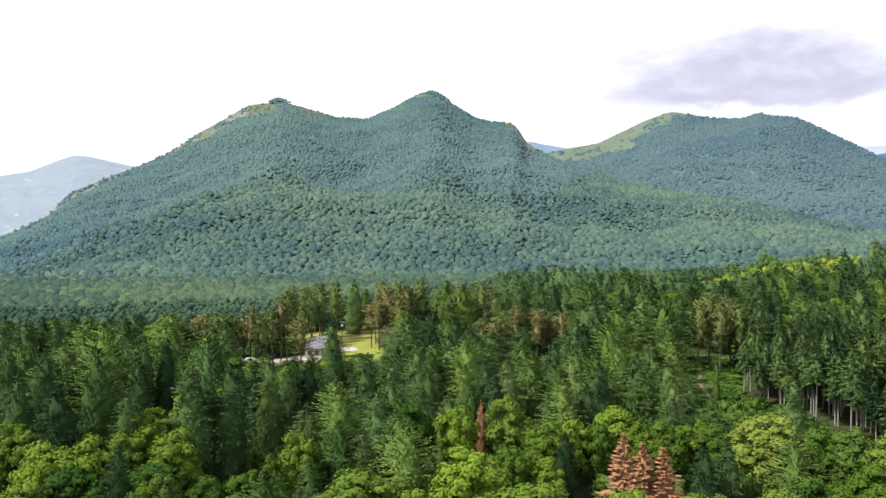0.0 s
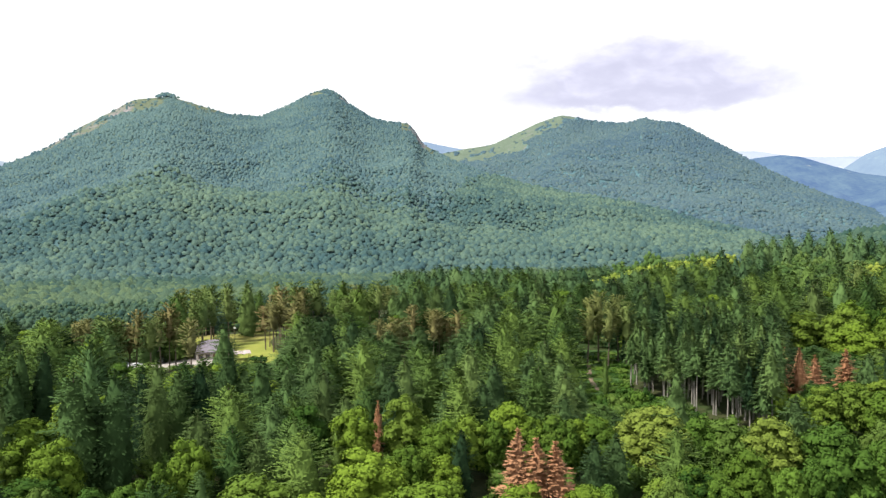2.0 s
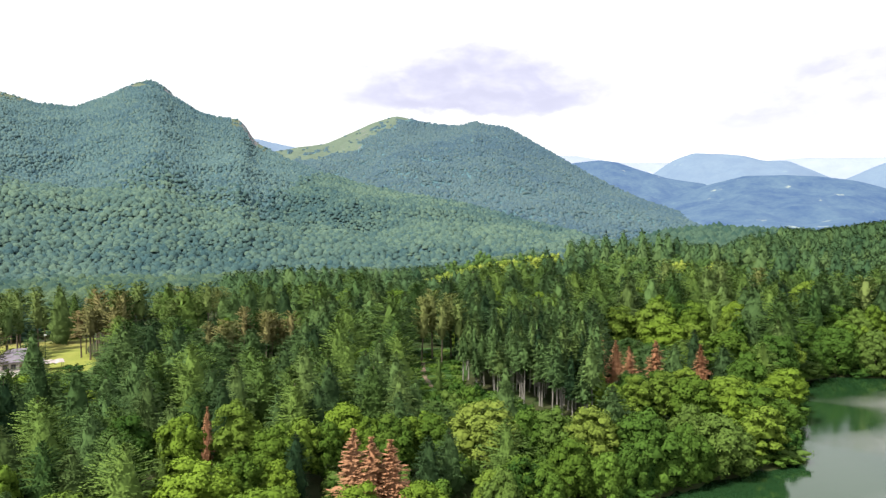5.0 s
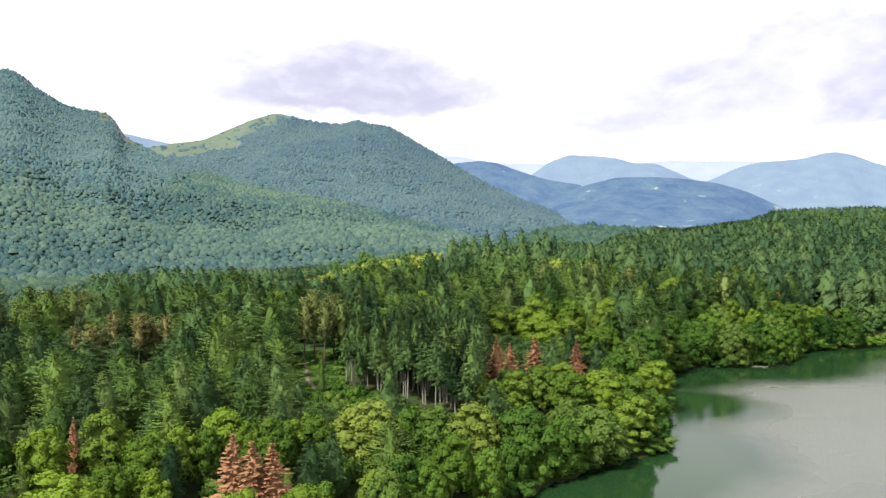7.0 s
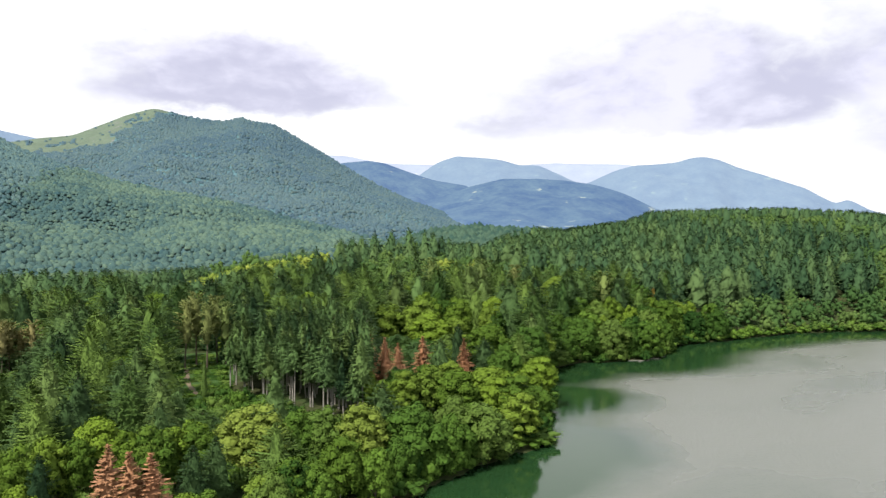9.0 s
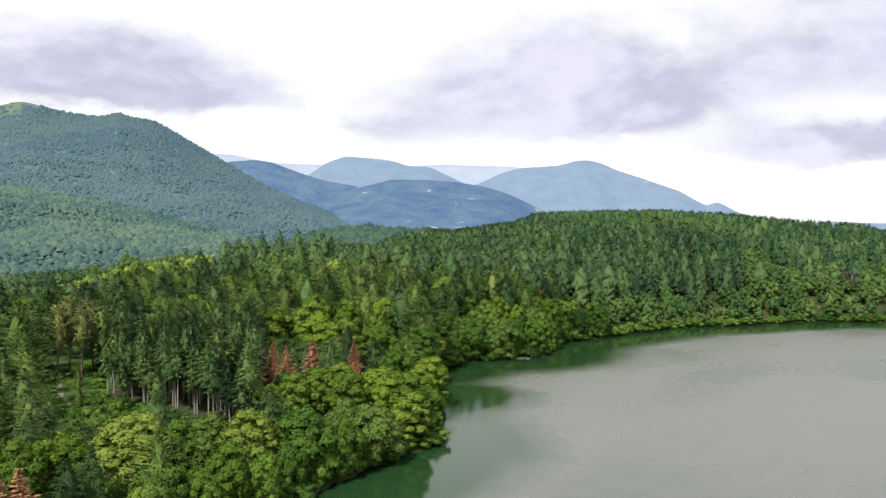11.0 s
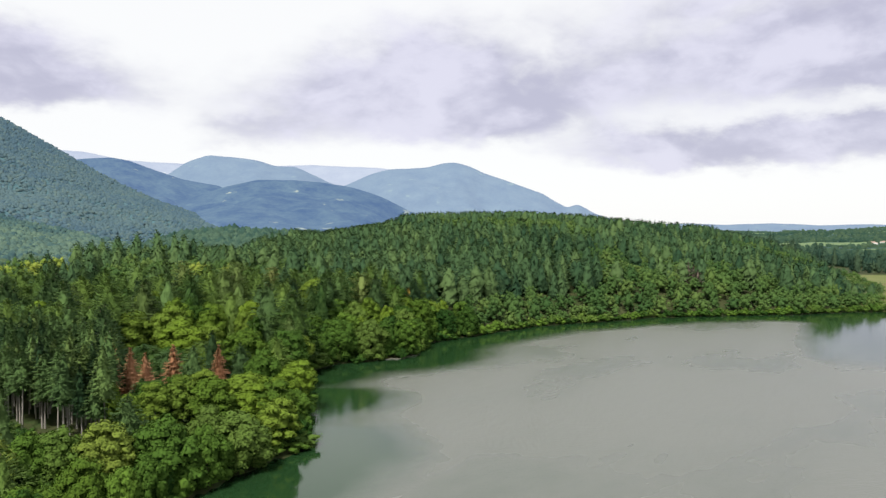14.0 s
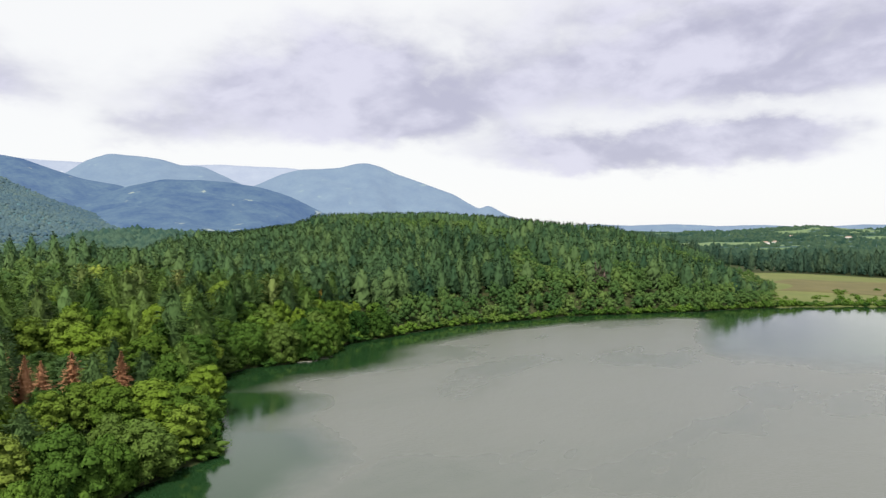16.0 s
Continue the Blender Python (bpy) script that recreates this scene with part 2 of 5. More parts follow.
def water_material():
    m, n = material("lake_water")
    pos = position(n)
    w = n.math("ADD", n.math("MULTIPLY", n.noise(n.scaled(pos, (1, 0.7, 1)), 1.5, 4.0), 0.75), n.noise(n.scaled(pos, (0.5, 1.0, 1)), 0.25, 2.0))
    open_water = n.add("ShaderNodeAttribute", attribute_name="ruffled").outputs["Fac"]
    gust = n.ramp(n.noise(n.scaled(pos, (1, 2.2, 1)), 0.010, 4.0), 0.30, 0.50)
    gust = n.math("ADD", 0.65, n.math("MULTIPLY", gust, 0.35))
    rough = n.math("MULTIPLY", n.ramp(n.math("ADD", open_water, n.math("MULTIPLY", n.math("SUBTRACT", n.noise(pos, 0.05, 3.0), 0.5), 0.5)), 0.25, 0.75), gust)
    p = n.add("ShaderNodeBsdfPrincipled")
    # reflections painted into the base: tree green near shore, sky grey in the open
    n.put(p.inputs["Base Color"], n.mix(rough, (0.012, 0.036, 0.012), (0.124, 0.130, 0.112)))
    p.inputs["IOR"].default_value = 1.333
    n.put(p.inputs["Roughness"], n.math("ADD", 0.06, n.math("MULTIPLY", rough, 0.24)))
    b = n.add("ShaderNodeBump")
    b.inputs["Distance"].default_value = 0.35
    n.put(b.inputs["Strength"], n.math("ADD", 0.05, n.math("MULTIPLY", rough, 0.26)))
    n.put(b.inputs["Height"], w)
    n.put(p.inputs["Normal"], b.outputs[0])
    finish(n, p.outputs[0])
    return m


WATER = water_material()


# ---- plan of the ground ----
# lake shore: heading, distance
SHORE = [(-180, 420), (-120, 260), (-80, 150), (-45, 104), (-30, 96), (-10, 93), (10, 97), (18, 102), (24, 108), (30, 119), (33.9, 130), (37.2, 141), (41.2, 155), (43.1, 160), (43.9, 165),
         (44.1, 250), (45.9, 267), (48.3, 272), (51.2, 279), (52.4, 291), (52.9, 316), (55.8, 334), (58.1, 351), (61.2, 377), (65.8, 400), (69.6, 426), (73.4, 442), (78.9, 468), (81.4, 489), (84.6, 514), (88, 532), (92, 549), (100, 600), (130, 620), (180, 420)]
RINGS = [0, 150, 220, 300, 400, 550, 750, 1000, 1400, 5000]
WEST_GROUND = {  # heading: ground height on each ring
    -180: [0, 3, 3, 3, 3, 3, 3, 3, 3, 3], -60: [0, 3, 3, 3, 0, -8, -10, -12, -10, 0], -35: [0, 3, 3, 2, -8, -13, -14, -14, -10, 0], -20: [0, 3, 3, 2, -8, -13, -14, -14, -10, 0],
    -8: [0, 3, 4, 5, -3, -12, -14, -14, -12, 0], 5: [0, 3, 5, 7, 6, -4, -12, -14, -12, 0], 18: [0, 3, 6, 9, 10, 3, -6, -12, -12, 0]}
EAST_GROUND = {
    28: [0, 3, 6, 10, 16, 19, 8, 4, -10, 0], 38: [0, 2, 5, 9, 15, 19, 16, 41, 0, 0], 48: [0, 1, 2, 7, 18, 30, 37, 34, 10, 0],
    54: [0, 0, 1.5, 5, 13, 32, 49, 42, 12, 0], 60: [0, 0, 1, 3, 8, 33, 54, 46, 14, 0], 72: [0, 0, 0, 1, 4, 18, 34, 30, 10, 0], 82: [0, 0, 0, 0, 1, 2, 5, 5, 4, 0], 92: [0, 0, 0, 0, 0, 1, 1.5, 3, 5, 0], 180: [0, 3, 3, 3, 3, 3, 3, 3, 3, 3]}
HEIGHTS = {**WEST_GROUND, **EAST_GROUND}
_HA = np.array(sorted(HEIGHTS))
_HT = np.array([HEIGHTS[a] for a in _HA], float)
_SA, _SR = np.array(SHORE, float).T


def polar(x, y):
    return np.degrees(np.arctan2(x, y)), np.hypot(x, y)


def flat(az, r):
    a = np.radians(az)
    return np.sin(a) * r, np.cos(a) * r


def shore(az):
    return np.interp(az, _SA, _SR) + 1.0 * np.sin(az * 2.3) + 0.8 * np.sin(az * 5.7 + 1)


def smooth(v):
    v = np.clip(v, 0, 1)
    return v * v * (3 - 2 * v)


def ground_height(x, y):
    az, r = polar(np.asarray(x, float), np.asarray(y, float))
    i = np.clip(np.searchsorted(_HA, az, "right") - 1, 0, len(_HA) - 2)
    fa = smooth((az - _HA[i]) / (_HA[i + 1] - _HA[i]))
    j = np.clip(np.searchsorted(RINGS, r, "right") - 1, 0, len(RINGS) - 2)
    rg = np.array(RINGS, float)
    fr = np.clip((r - rg[j]) / (rg[j + 1] - rg[j]), 0, 1)
    z = (_HT[i, j] * (1 - fr) + _HT[i, j + 1] * fr) * (1 - fa) + (_HT[i + 1, j] * (1 - fr) + _HT[i + 1, j + 1] * fr) * fa
    out = r - shore(az)
    bump = 0.8 * np.sin(x * 0.031 + 1) * np.sin(y * 0.027) + 0.4 * np.sin(x * 0.09) * np.sin(y * 0.083 + 2)
    land = np.clip(out * 0.35, 0, 0.7) + (z + bump) * smooth(out / 45)
    return np.where(out < 0, np.maximum(out * 0.18, -5), land)


def grid_mesh(name, X, Y, Z, mat, wrap=False, attributes=()):
    """A sheet from three arrays of one shape."""
    a, b = X.shape
    idx = np.arange(a * b).reshape(a, b)
    q = np.stack([idx[:-1, :-1], idx[1:, :-1], idx[1:, 1:], idx[:-1, 1:]], -1).reshape(-1, 4)
    return raw_mesh(name, np.stack([X, Y, Z], -1).reshape(-1, 3), q, mat, attributes, True)


def raw_mesh(name, V, F, mat, attributes=(), shade_smooth=False, normals=None):
    """A mesh from arrays: vertices, faces of equal size. attributes: (name, values by face or vertex). normals: one for each vertex."""
    me = bpy.data.meshes.new(name)
    V, F = np.asarray(V, np.float32), np.asarray(F, np.int32)
    if normals is not None:
        shade_smooth = True
    k = F.shape[1]
    me.vertices.add(len(V))
    me.vertices.foreach_set("co", V.ravel())
    me.loops.add(F.size)
    me.loops.foreach_set("vertex_index", F.ravel())
    me.polygons.add(len(F))
    me.polygons.foreach_set("loop_start", np.arange(0, F.size, k, dtype=np.int32))
    me.polygons.foreach_set("loop_total", np.full(len(F), k, np.int32))
    me.polygons.foreach_set("use_smooth", np.full(len(F), shade_smooth, bool))
    for nm, vals in attributes:
        at = me.attributes.new(nm, "FLOAT", "POINT" if len(vals) == len(V) else "FACE")
        at.data.foreach_set("value", np.asarray(vals, np.float32).ravel())
    me.update()
    me.validate()
    if normals is not None:
        me.normals_split_custom_set_from_vertices(np.asarray(normals, np.float32))
    if isinstance(mat, (list, tuple)):
        for mm in mat:
            me.materials.append(mm)
    else:
        me.materials.append(mat)
    return me


def structure(name, me, label, category):
    return tagged(new(name, me), label, category, kind="structure")


def build_ground():
    az = np.concatenate([np.arange(-180, -34, 4.0), np.arange(-34, 96, 0.5), np.arange(96, 181, 4.0)])
    az[-1] = 180
    r = np.concatenate([np.linspace(0, 90, 8), np.arange(94, 340, 3.0), np.geomspace(340, 4900, 90)])
    A, R = np.meshgrid(az, r, indexing="ij")
    X, Y = flat(A, R)
    Z = ground_height(X, Y)
    structure("ground", grid_mesh("ground", X, Y, Z, FLOOR_MAT), "dark woodland ground with leaf litter and moss", "ground")
    a = np.concatenate([np.arange(-180, 28, 6.0), np.arange(28, 100, 0.3), np.arange(100, 181, 5.0)])
    reach = np.concatenate([[0.0], np.arange(30, 640, 9.0)])
    A, R = np.meshgrid(a, reach, indexing="ij")
    R = np.minimum(R, np.interp(A, _SA, _SR) + 10)
    X, Y = flat(A, R)
    # open water is ruffled by the wind, the lee of the wooded shore stays smooth; the mask also picks the painted
    # reflection colour
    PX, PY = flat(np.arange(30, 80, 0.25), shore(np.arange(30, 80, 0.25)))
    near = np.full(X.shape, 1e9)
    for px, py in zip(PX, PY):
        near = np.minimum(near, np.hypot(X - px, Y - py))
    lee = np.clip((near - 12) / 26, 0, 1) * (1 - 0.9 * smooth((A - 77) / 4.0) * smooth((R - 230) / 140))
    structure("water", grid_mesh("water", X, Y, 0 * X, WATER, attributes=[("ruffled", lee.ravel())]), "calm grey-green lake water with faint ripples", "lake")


build_ground()


def patch(name, az0, az1, r0, r1, mat, label, category, lift=0.25, wobble=0.0, n=(28, 28)):
    """A piece of open land laid on the ground, with an uneven rim."""
    A, R = np.meshgrid(np.linspace(0, 1, n[0]), np.linspace(0, 1, n[1]), indexing="ij")
    a = az0 + (az1 - az0) * A + wobble * np.sin(R * 9 + az0) * (A - 0.5)
    r = r0 + (r1 - r0) * R + wobble * 3 * np.sin(A * 11 + r0) * (R - 0.5)
    X, Y = flat(a, r)
    Z = ground_height(X, Y) + lift
    edge = (A == 0) | (A == 1) | (R == 0) | (R == 1)
    Z = np.where(edge, Z - lift - 1.0, Z)
    return structure(name, grid_mesh(name, X, Y, Z, mat), label, category)


# ---- mountains ----
def fbm(x, y, octaves=5, seed=0.0):
    """Sum of rotated waves: cheap, smooth relief for arrays."""
    v, amp, f, ang = 0.0, 1.0, 1.0, 0.7 + seed
    for _ in range(octaves):
        c, s = math.cos(ang), math.sin(ang)
        u, w = (x * c - y * s) * f, (x * s + y * c) * f
        v = v + amp * np.sin(u + 1.7 * np.sin(w * 0.73 + ang) + ang * 3) * np.cos(w * 0.91 + 1.3 * np.sin(u * 0.61))
        amp, f, ang = amp * 0.52, f * 1.93, ang + 1.9
    return v


class Range:
    """A mountain: a crest line (heading, height angle, distance) with a front slope down to its foot, and a back slope."""

    def __init__(self, crest, foot, foot_z, relief=20, scale=0.006, shape=1.15, seed=0.0, lower=0.0, step=0.15):
        c = np.array(crest, float)
        self.az = np.arange(c[0, 0], c[-1, 0] + step / 2, step)
        el, self.r = np.interp(self.az, c[:, 0], c[:, 1]), np.interp(self.az, c[:, 0], c[:, 2])
        ker = np.exp(-0.5 * (np.arange(-4, 5) / 1.6) ** 2)
        ker /= ker.sum()
        el = np.convolve(np.pad(el, 4, "edge"), ker, "valid")
        self.top = EYE_Z + self.r * np.tan(np.radians(el)) - lower
        f = np.array(foot, float)
        self.foot = np.interp(self.az, f[:, 0], f[:, 1]) if f.ndim == 2 else np.full_like(self.az, f)
        self.fz, self.relief, self.scale, self.shape, self.seed = foot_z, relief, scale, shape, seed

    def height(self, az, s):
        """Place at share s of the way from foot to crest (past 1: behind)."""
        top, rr, ft = (np.interp(az, self.az, v) for v in (self.top, self.r, self.foot))
        r = ft + (rr - ft) * s
        x, y = flat(az, r)
        prof = np.where(s <= 1, np.abs(np.clip(s, 0, 1)) ** self.shape, 1 - (s - 1) * 1.1)
        w = np.clip(4 * s * (1 - s), 0, 1) + np.clip(s - 1, 0, 1) * 0.5
        spur = self.relief * fbm(x * self.scale, y * self.scale, 5, self.seed) * w
        gully = self.relief * 0.45 * np.sin(az * 1.05 + self.seed + 1.2 * np.sin(s * 3.1)) * w
        z = self.fz + (top - self.fz) * prof + spur + gully * 0.22
        z = z + 2.5 * fbm(x * 0.03, y * 0.03, 3, self.seed + 2) * np.clip(s * 3, 0, 1) * (0.3 + 0.7 * w)
        return x, y, np.where(s <= 1, np.minimum(z, self.fz + (np.maximum(top, self.fz + 4) - self.fz) * (0.12 + 0.9 * np.clip(s, 0, 1))), z)

    def sheet(self, name, mat, label, rows=56, bare=None, category="mountain"):
        s = np.concatenate([np.linspace(-0.03, 1, rows), [1.02, 1.06, 1.12, 1.2, 1.32]])
        A, S = np.meshgrid(self.az, s, indexing="ij")
        X, Y, Z = self.height(A, S)
        Z = np.where(S < 0, self.fz - 12, Z)
        b = bare(A, S) if bare else np.zeros_like(A)
        return structure(name, grid_mesh(name, X, Y, Z, mat, attributes=[("bare", b.ravel())]), label, category)


def mesh_crowns(centres, radii, heights, tints, name, mat, rng, ico, rough=0.26, lift=0.6):
    """Many tree crowns seen from afar, joined in one mesh: each an uneven dome of its own."""
    V0, F0 = ico
    n, k = len(centres), len(V0)
    jit = 1 + rough * (rng.random((n, k, 1)) * 2 - 1)
    V = V0[None] * jit
    ang = rng.random(n) * 6.283
    c, s = np.cos(ang)[:, None], np.sin(ang)[:, None]
    x, y = V[:, :, 0] * c - V[:, :, 1] * s, V[:, :, 0] * s + V[:, :, 1] * c
    P = np.stack([x * radii[:, None] + centres[:, 0:1], y * radii[:, None] + centres[:, 1:2], V[:, :, 2] * heights[:, None] + centres[:, 2:3]], -1)
    F = (F0[None] + (np.arange(n) * k)[:, None, None]).reshape(-1, 3)
    N = np.stack([x, y, V[:, :, 2] + lift], -1)
    N /= np.linalg.norm(N, axis=-1, keepdims=True)
    return raw_mesh(name, P.reshape(-1, 3), F, mat, [("tint", np.repeat(tints, len(F0)))], True, N.reshape(-1, 3))


def icosphere(level, cut=-0.35):
    bm = bmesh.new()
    bmesh.ops.create_icosphere(bm, subdivisions=level, radius=1)
    low = [v for v in bm.verts if v.co.z < cut]
    if level > 1:
        bmesh.ops.delete(bm, geom=low, context="VERTS")
    else:
        bmesh.ops.delete(bm, geom=[f for f in bm.faces if f.calc_center_median().z < -0.6], context="FACES_ONLY")
    V = np.array([v.co[:] for v in bm.verts])
    bm.verts.index_update()
    F = np.array([[v.index for v in f.verts] for f in bm.faces])
    bm.free()
    return V, F


ICO1, ICO2 = icosphere(1), icosphere(2)


def cover(mountain, spacing, name, mat, label, seed, keep=None, size=(0.42, 0.62), tall=(0.9, 1.35), ico=ICO1, smin=0.0, smax=1.0, lift=1.1):
    """Woods on a mountain: crowns on a jittered net over its front slope."""
    rng = np.random.default_rng(seed)
    a0, a1 = np.radians(mountain.az[0]), np.radians(mountain.az[-1])
    rmin, rmax = mountain.foot.min(), mountain.r.max()
    az, r = [], []
    for rk in np.arange(rmin, rmax, spacing):
        m = max(2, int((a1 - a0) * rk / spacing))
        az.append(np.degrees(a0 + (a1 - a0) * (np.arange(m) + rng.random() + 0.45 * rng.standard_normal(m)) / m))
        r.append(rk + spacing * (rng.random(m) - 0.5) * 1.1)
    az, r = np.concatenate(az), np.concatenate(r)
    n = len(az)
    ft, rr = np.interp(az, mountain.az, mountain.foot), np.interp(az, mountain.az, mountain.r)
    s = (r - ft) / (rr - ft)
    ok = (s > smin) & (s < smax)
    if keep is not None:
        ok &= keep(az, s, rng.random(n))
    az, s = az[ok], s[ok]
    x, y, z = mountain.height(az, s)
    rad = spacing * (size[0] + (size[1] - size[0]) * rng.random(len(x)) ** 2.0)
    hh = rad * (tall[0] + (tall[1] - tall[0]) * rng.random(len(x)))
    t = np.clip(0.45 + 0.30 * fbm(x * 0.005, y * 0.005, 4, seed) + 0.20 * fbm(x * 0.03, y * 0.03, 2, seed + 1) + 0.24 * rng.standard_normal(len(x)), 0, 1)
    C = np.stack([x, y, z + hh * 0.35], -1)
    return tagged(new(name, mesh_crowns(C, rad, hh, t, name, mat, rng, ico, 0.26, lift)), label, "forest", kind="stuff")


def bare_twin(az, s):
    n = 0.05 * fbm(az * 1.3, s * 30, 4, 1.0)
    left = smooth((s - 0.90 - n) / 0.08) * smooth((az + 19) / 3) * smooth((-6.5 - az) / 3)
    cone = smooth((s - 0.955 - n * 0.6) / 0.04) * smooth(2.2 - abs(az + 0.9))
    cliff = smooth((s - 0.93 - n * 0.5) / 0.04) * smooth((az - 4.3) / 0.6) * smooth((7.3 - az) / 0.8)
    crag = smooth(1.6 - np.hypot((az + 17.0) / 1.1, (s - 0.925) / 0.030) + n * 8) + smooth(1.4 - np.hypot((az + 13.6) / 0.9, (s - 0.955) / 0.02) + n * 8)
    left = np.maximum(left, np.clip(crag, 0, 1))
    edge = smooth((s - 0.93 - n) / 0.05) * smooth((-17 - az) / 2) * 0.8
    return np.maximum(np.maximum(left, cone), np.maximum(cliff, edge))


TWIN = Range([(-36, -3.0, 1500), (-31, -0.8, 1650), (-27.7, 0.35, 1800), (-25.7, 1.9, 1900), (-21.9, 4.25, 2050), (-19.3, 5.5, 2120), (-17.4, 6.9, 2160), (-15.5, 8.0, 2200), (-14, 8.95, 2200),
              (-12.6, 9.15, 2200), (-11.8, 9.35, 2200), (-10, 8.9, 2220), (-7.6, 8.25, 2260), (-5.5, 8.15, 2300), (-3.5, 9.05, 2300), (-1.9, 9.95, 2300), (-0.9, 10.25, 2300), (-0.1, 10.0, 2300), (0.7, 9.3, 2290), (2.3, 8.3, 2270), (3.6, 8.0, 2250),
              (5.2, 7.85, 2230), (5.7, 7.2, 2215), (6.1, 6.4, 2205), (7.4, 5.7, 2150), (8.9, 5.0, 2080), (12.9, 3.6, 1900), (16.8, 2.75, 1780), (20.9, 2.1, 1650), (25.6, 0.9, 1480), (30.7, -0.3, 1340), (35, -1.6, 1250)],
             [(-36, 780), (-10, 820), (10, 830), (24, 800), (35, 900)], -14, 22, 0.0055, 1.2, 0.4, 4.0)
BALD = Range([(4, 4.2, 3000), (7, 5.6, 3000), (8.9, 6.0, 3000), (11.2, 6.35, 3000), (13.4, 7.35, 3000), (14.6, 7.9, 2990), (16.2, 8.4, 2970), (17.2, 8.2, 2960), (18.6, 7.85, 2960), (20.4, 7.7, 2960), (21.3, 7.75, 2950), (21.9, 8.05, 2950), (22.8, 7.75, 2950), (24.3, 7.6, 2930),
              (25.8, 6.75, 2900), (27.3, 5.9, 2860), (28.9, 4.95, 2800), (31.5, 3.5, 2700), (34, 2.3, 2600), (37.1, 1.2, 2450), (39.4, 0.4, 2300), (43, -0.8, 2100)],
             [(4, 1500), (25, 1300), (43, 1300)], -12, 26, 0.0045, 1.2, 2.1, 5.0)


def bare_bald(az, s):
    n = 0.06 * fbm(az * 1.1, s * 22, 4, 3.0)
    top = smooth((s - 0.76 - 0.012 * np.clip(az - 9, 0, 9) - n) / 0.05) * smooth((16.6 - az + n * 8) / 1.0)
    copse = smooth((fbm(az * 2.2, s * 26, 3, 1.5) - 0.75) / 0.2)
    return np.maximum(top * (1 - 0.9 * copse), smooth((s - 0.955 - n * 0.5) / 0.03) * smooth((18.0 - az) / 1.5))


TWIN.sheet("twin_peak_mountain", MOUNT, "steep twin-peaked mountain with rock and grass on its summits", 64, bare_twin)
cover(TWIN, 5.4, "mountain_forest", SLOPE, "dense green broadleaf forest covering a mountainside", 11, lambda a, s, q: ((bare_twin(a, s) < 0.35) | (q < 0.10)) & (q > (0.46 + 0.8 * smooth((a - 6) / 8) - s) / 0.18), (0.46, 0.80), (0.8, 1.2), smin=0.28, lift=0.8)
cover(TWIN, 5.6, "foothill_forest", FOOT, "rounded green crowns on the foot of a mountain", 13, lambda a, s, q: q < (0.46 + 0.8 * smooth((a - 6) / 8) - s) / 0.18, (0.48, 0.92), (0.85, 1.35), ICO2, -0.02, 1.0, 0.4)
_g = np.random.default_rng(16)
_a, _s = -11.75 + 0.38 * _g.standard_normal(26), 0.992 + 0.006 * _g.standard_normal(26)
_x, _y, _z = TWIN.height(_a, np.minimum(_s, 1.0))
_rd = 4.0 + 3.0 * _g.random(26)
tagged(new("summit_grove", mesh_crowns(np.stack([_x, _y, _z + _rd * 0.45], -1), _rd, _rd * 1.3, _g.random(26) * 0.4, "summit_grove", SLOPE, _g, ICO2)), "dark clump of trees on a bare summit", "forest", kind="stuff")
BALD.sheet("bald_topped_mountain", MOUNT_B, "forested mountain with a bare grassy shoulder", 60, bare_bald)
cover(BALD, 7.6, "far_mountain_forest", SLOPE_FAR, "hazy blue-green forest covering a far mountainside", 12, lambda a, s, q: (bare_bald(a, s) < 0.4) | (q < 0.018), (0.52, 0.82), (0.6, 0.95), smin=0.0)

# far ridges, the haze of distance painted into base colour and emission
HAZE_NEAR = hazed_material("hazed_blue_ridge", (0.014, 0.030, 0.028), (0.058, 0.088, 0.066), (0.20, 0.22, 0.13), (0.074, 0.118, 0.282))
HAZE_MID = hazed_material("hazed_pale_ridge", (0.055, 0.085, 0.100), (0.085, 0.12, 0.125), (0.11, 0.15, 0.13), (0.155, 0.195, 0.320))
HAZE_LEFT = hazed_material("hazed_left_ridge", (0.08, 0.10, 0.12), (0.12, 0.145, 0.14), (0.22, 0.25, 0.18), (0.21, 0.235, 0.31))
HAZE_FAR = hazed_material("hazed_palest_ridge", (0.10, 0.12, 0.14), (0.14, 0.16, 0.17), (0.2, 0.22, 0.2), (0.30, 0.33, 0.45))


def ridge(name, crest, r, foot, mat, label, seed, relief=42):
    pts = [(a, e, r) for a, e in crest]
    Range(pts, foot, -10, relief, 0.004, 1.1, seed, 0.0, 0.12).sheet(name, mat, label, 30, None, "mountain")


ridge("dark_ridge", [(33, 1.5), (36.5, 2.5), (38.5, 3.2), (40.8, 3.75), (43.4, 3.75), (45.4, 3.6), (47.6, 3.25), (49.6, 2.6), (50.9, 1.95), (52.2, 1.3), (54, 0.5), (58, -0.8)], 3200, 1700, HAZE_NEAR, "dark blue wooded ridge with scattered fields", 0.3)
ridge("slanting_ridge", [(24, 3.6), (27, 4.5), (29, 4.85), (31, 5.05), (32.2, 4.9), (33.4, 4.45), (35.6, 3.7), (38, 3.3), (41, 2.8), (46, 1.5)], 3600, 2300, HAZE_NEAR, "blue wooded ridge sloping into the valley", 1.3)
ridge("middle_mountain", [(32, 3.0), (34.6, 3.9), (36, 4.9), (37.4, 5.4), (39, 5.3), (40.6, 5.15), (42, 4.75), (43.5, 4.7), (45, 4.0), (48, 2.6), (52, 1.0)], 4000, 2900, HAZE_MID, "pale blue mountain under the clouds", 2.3)
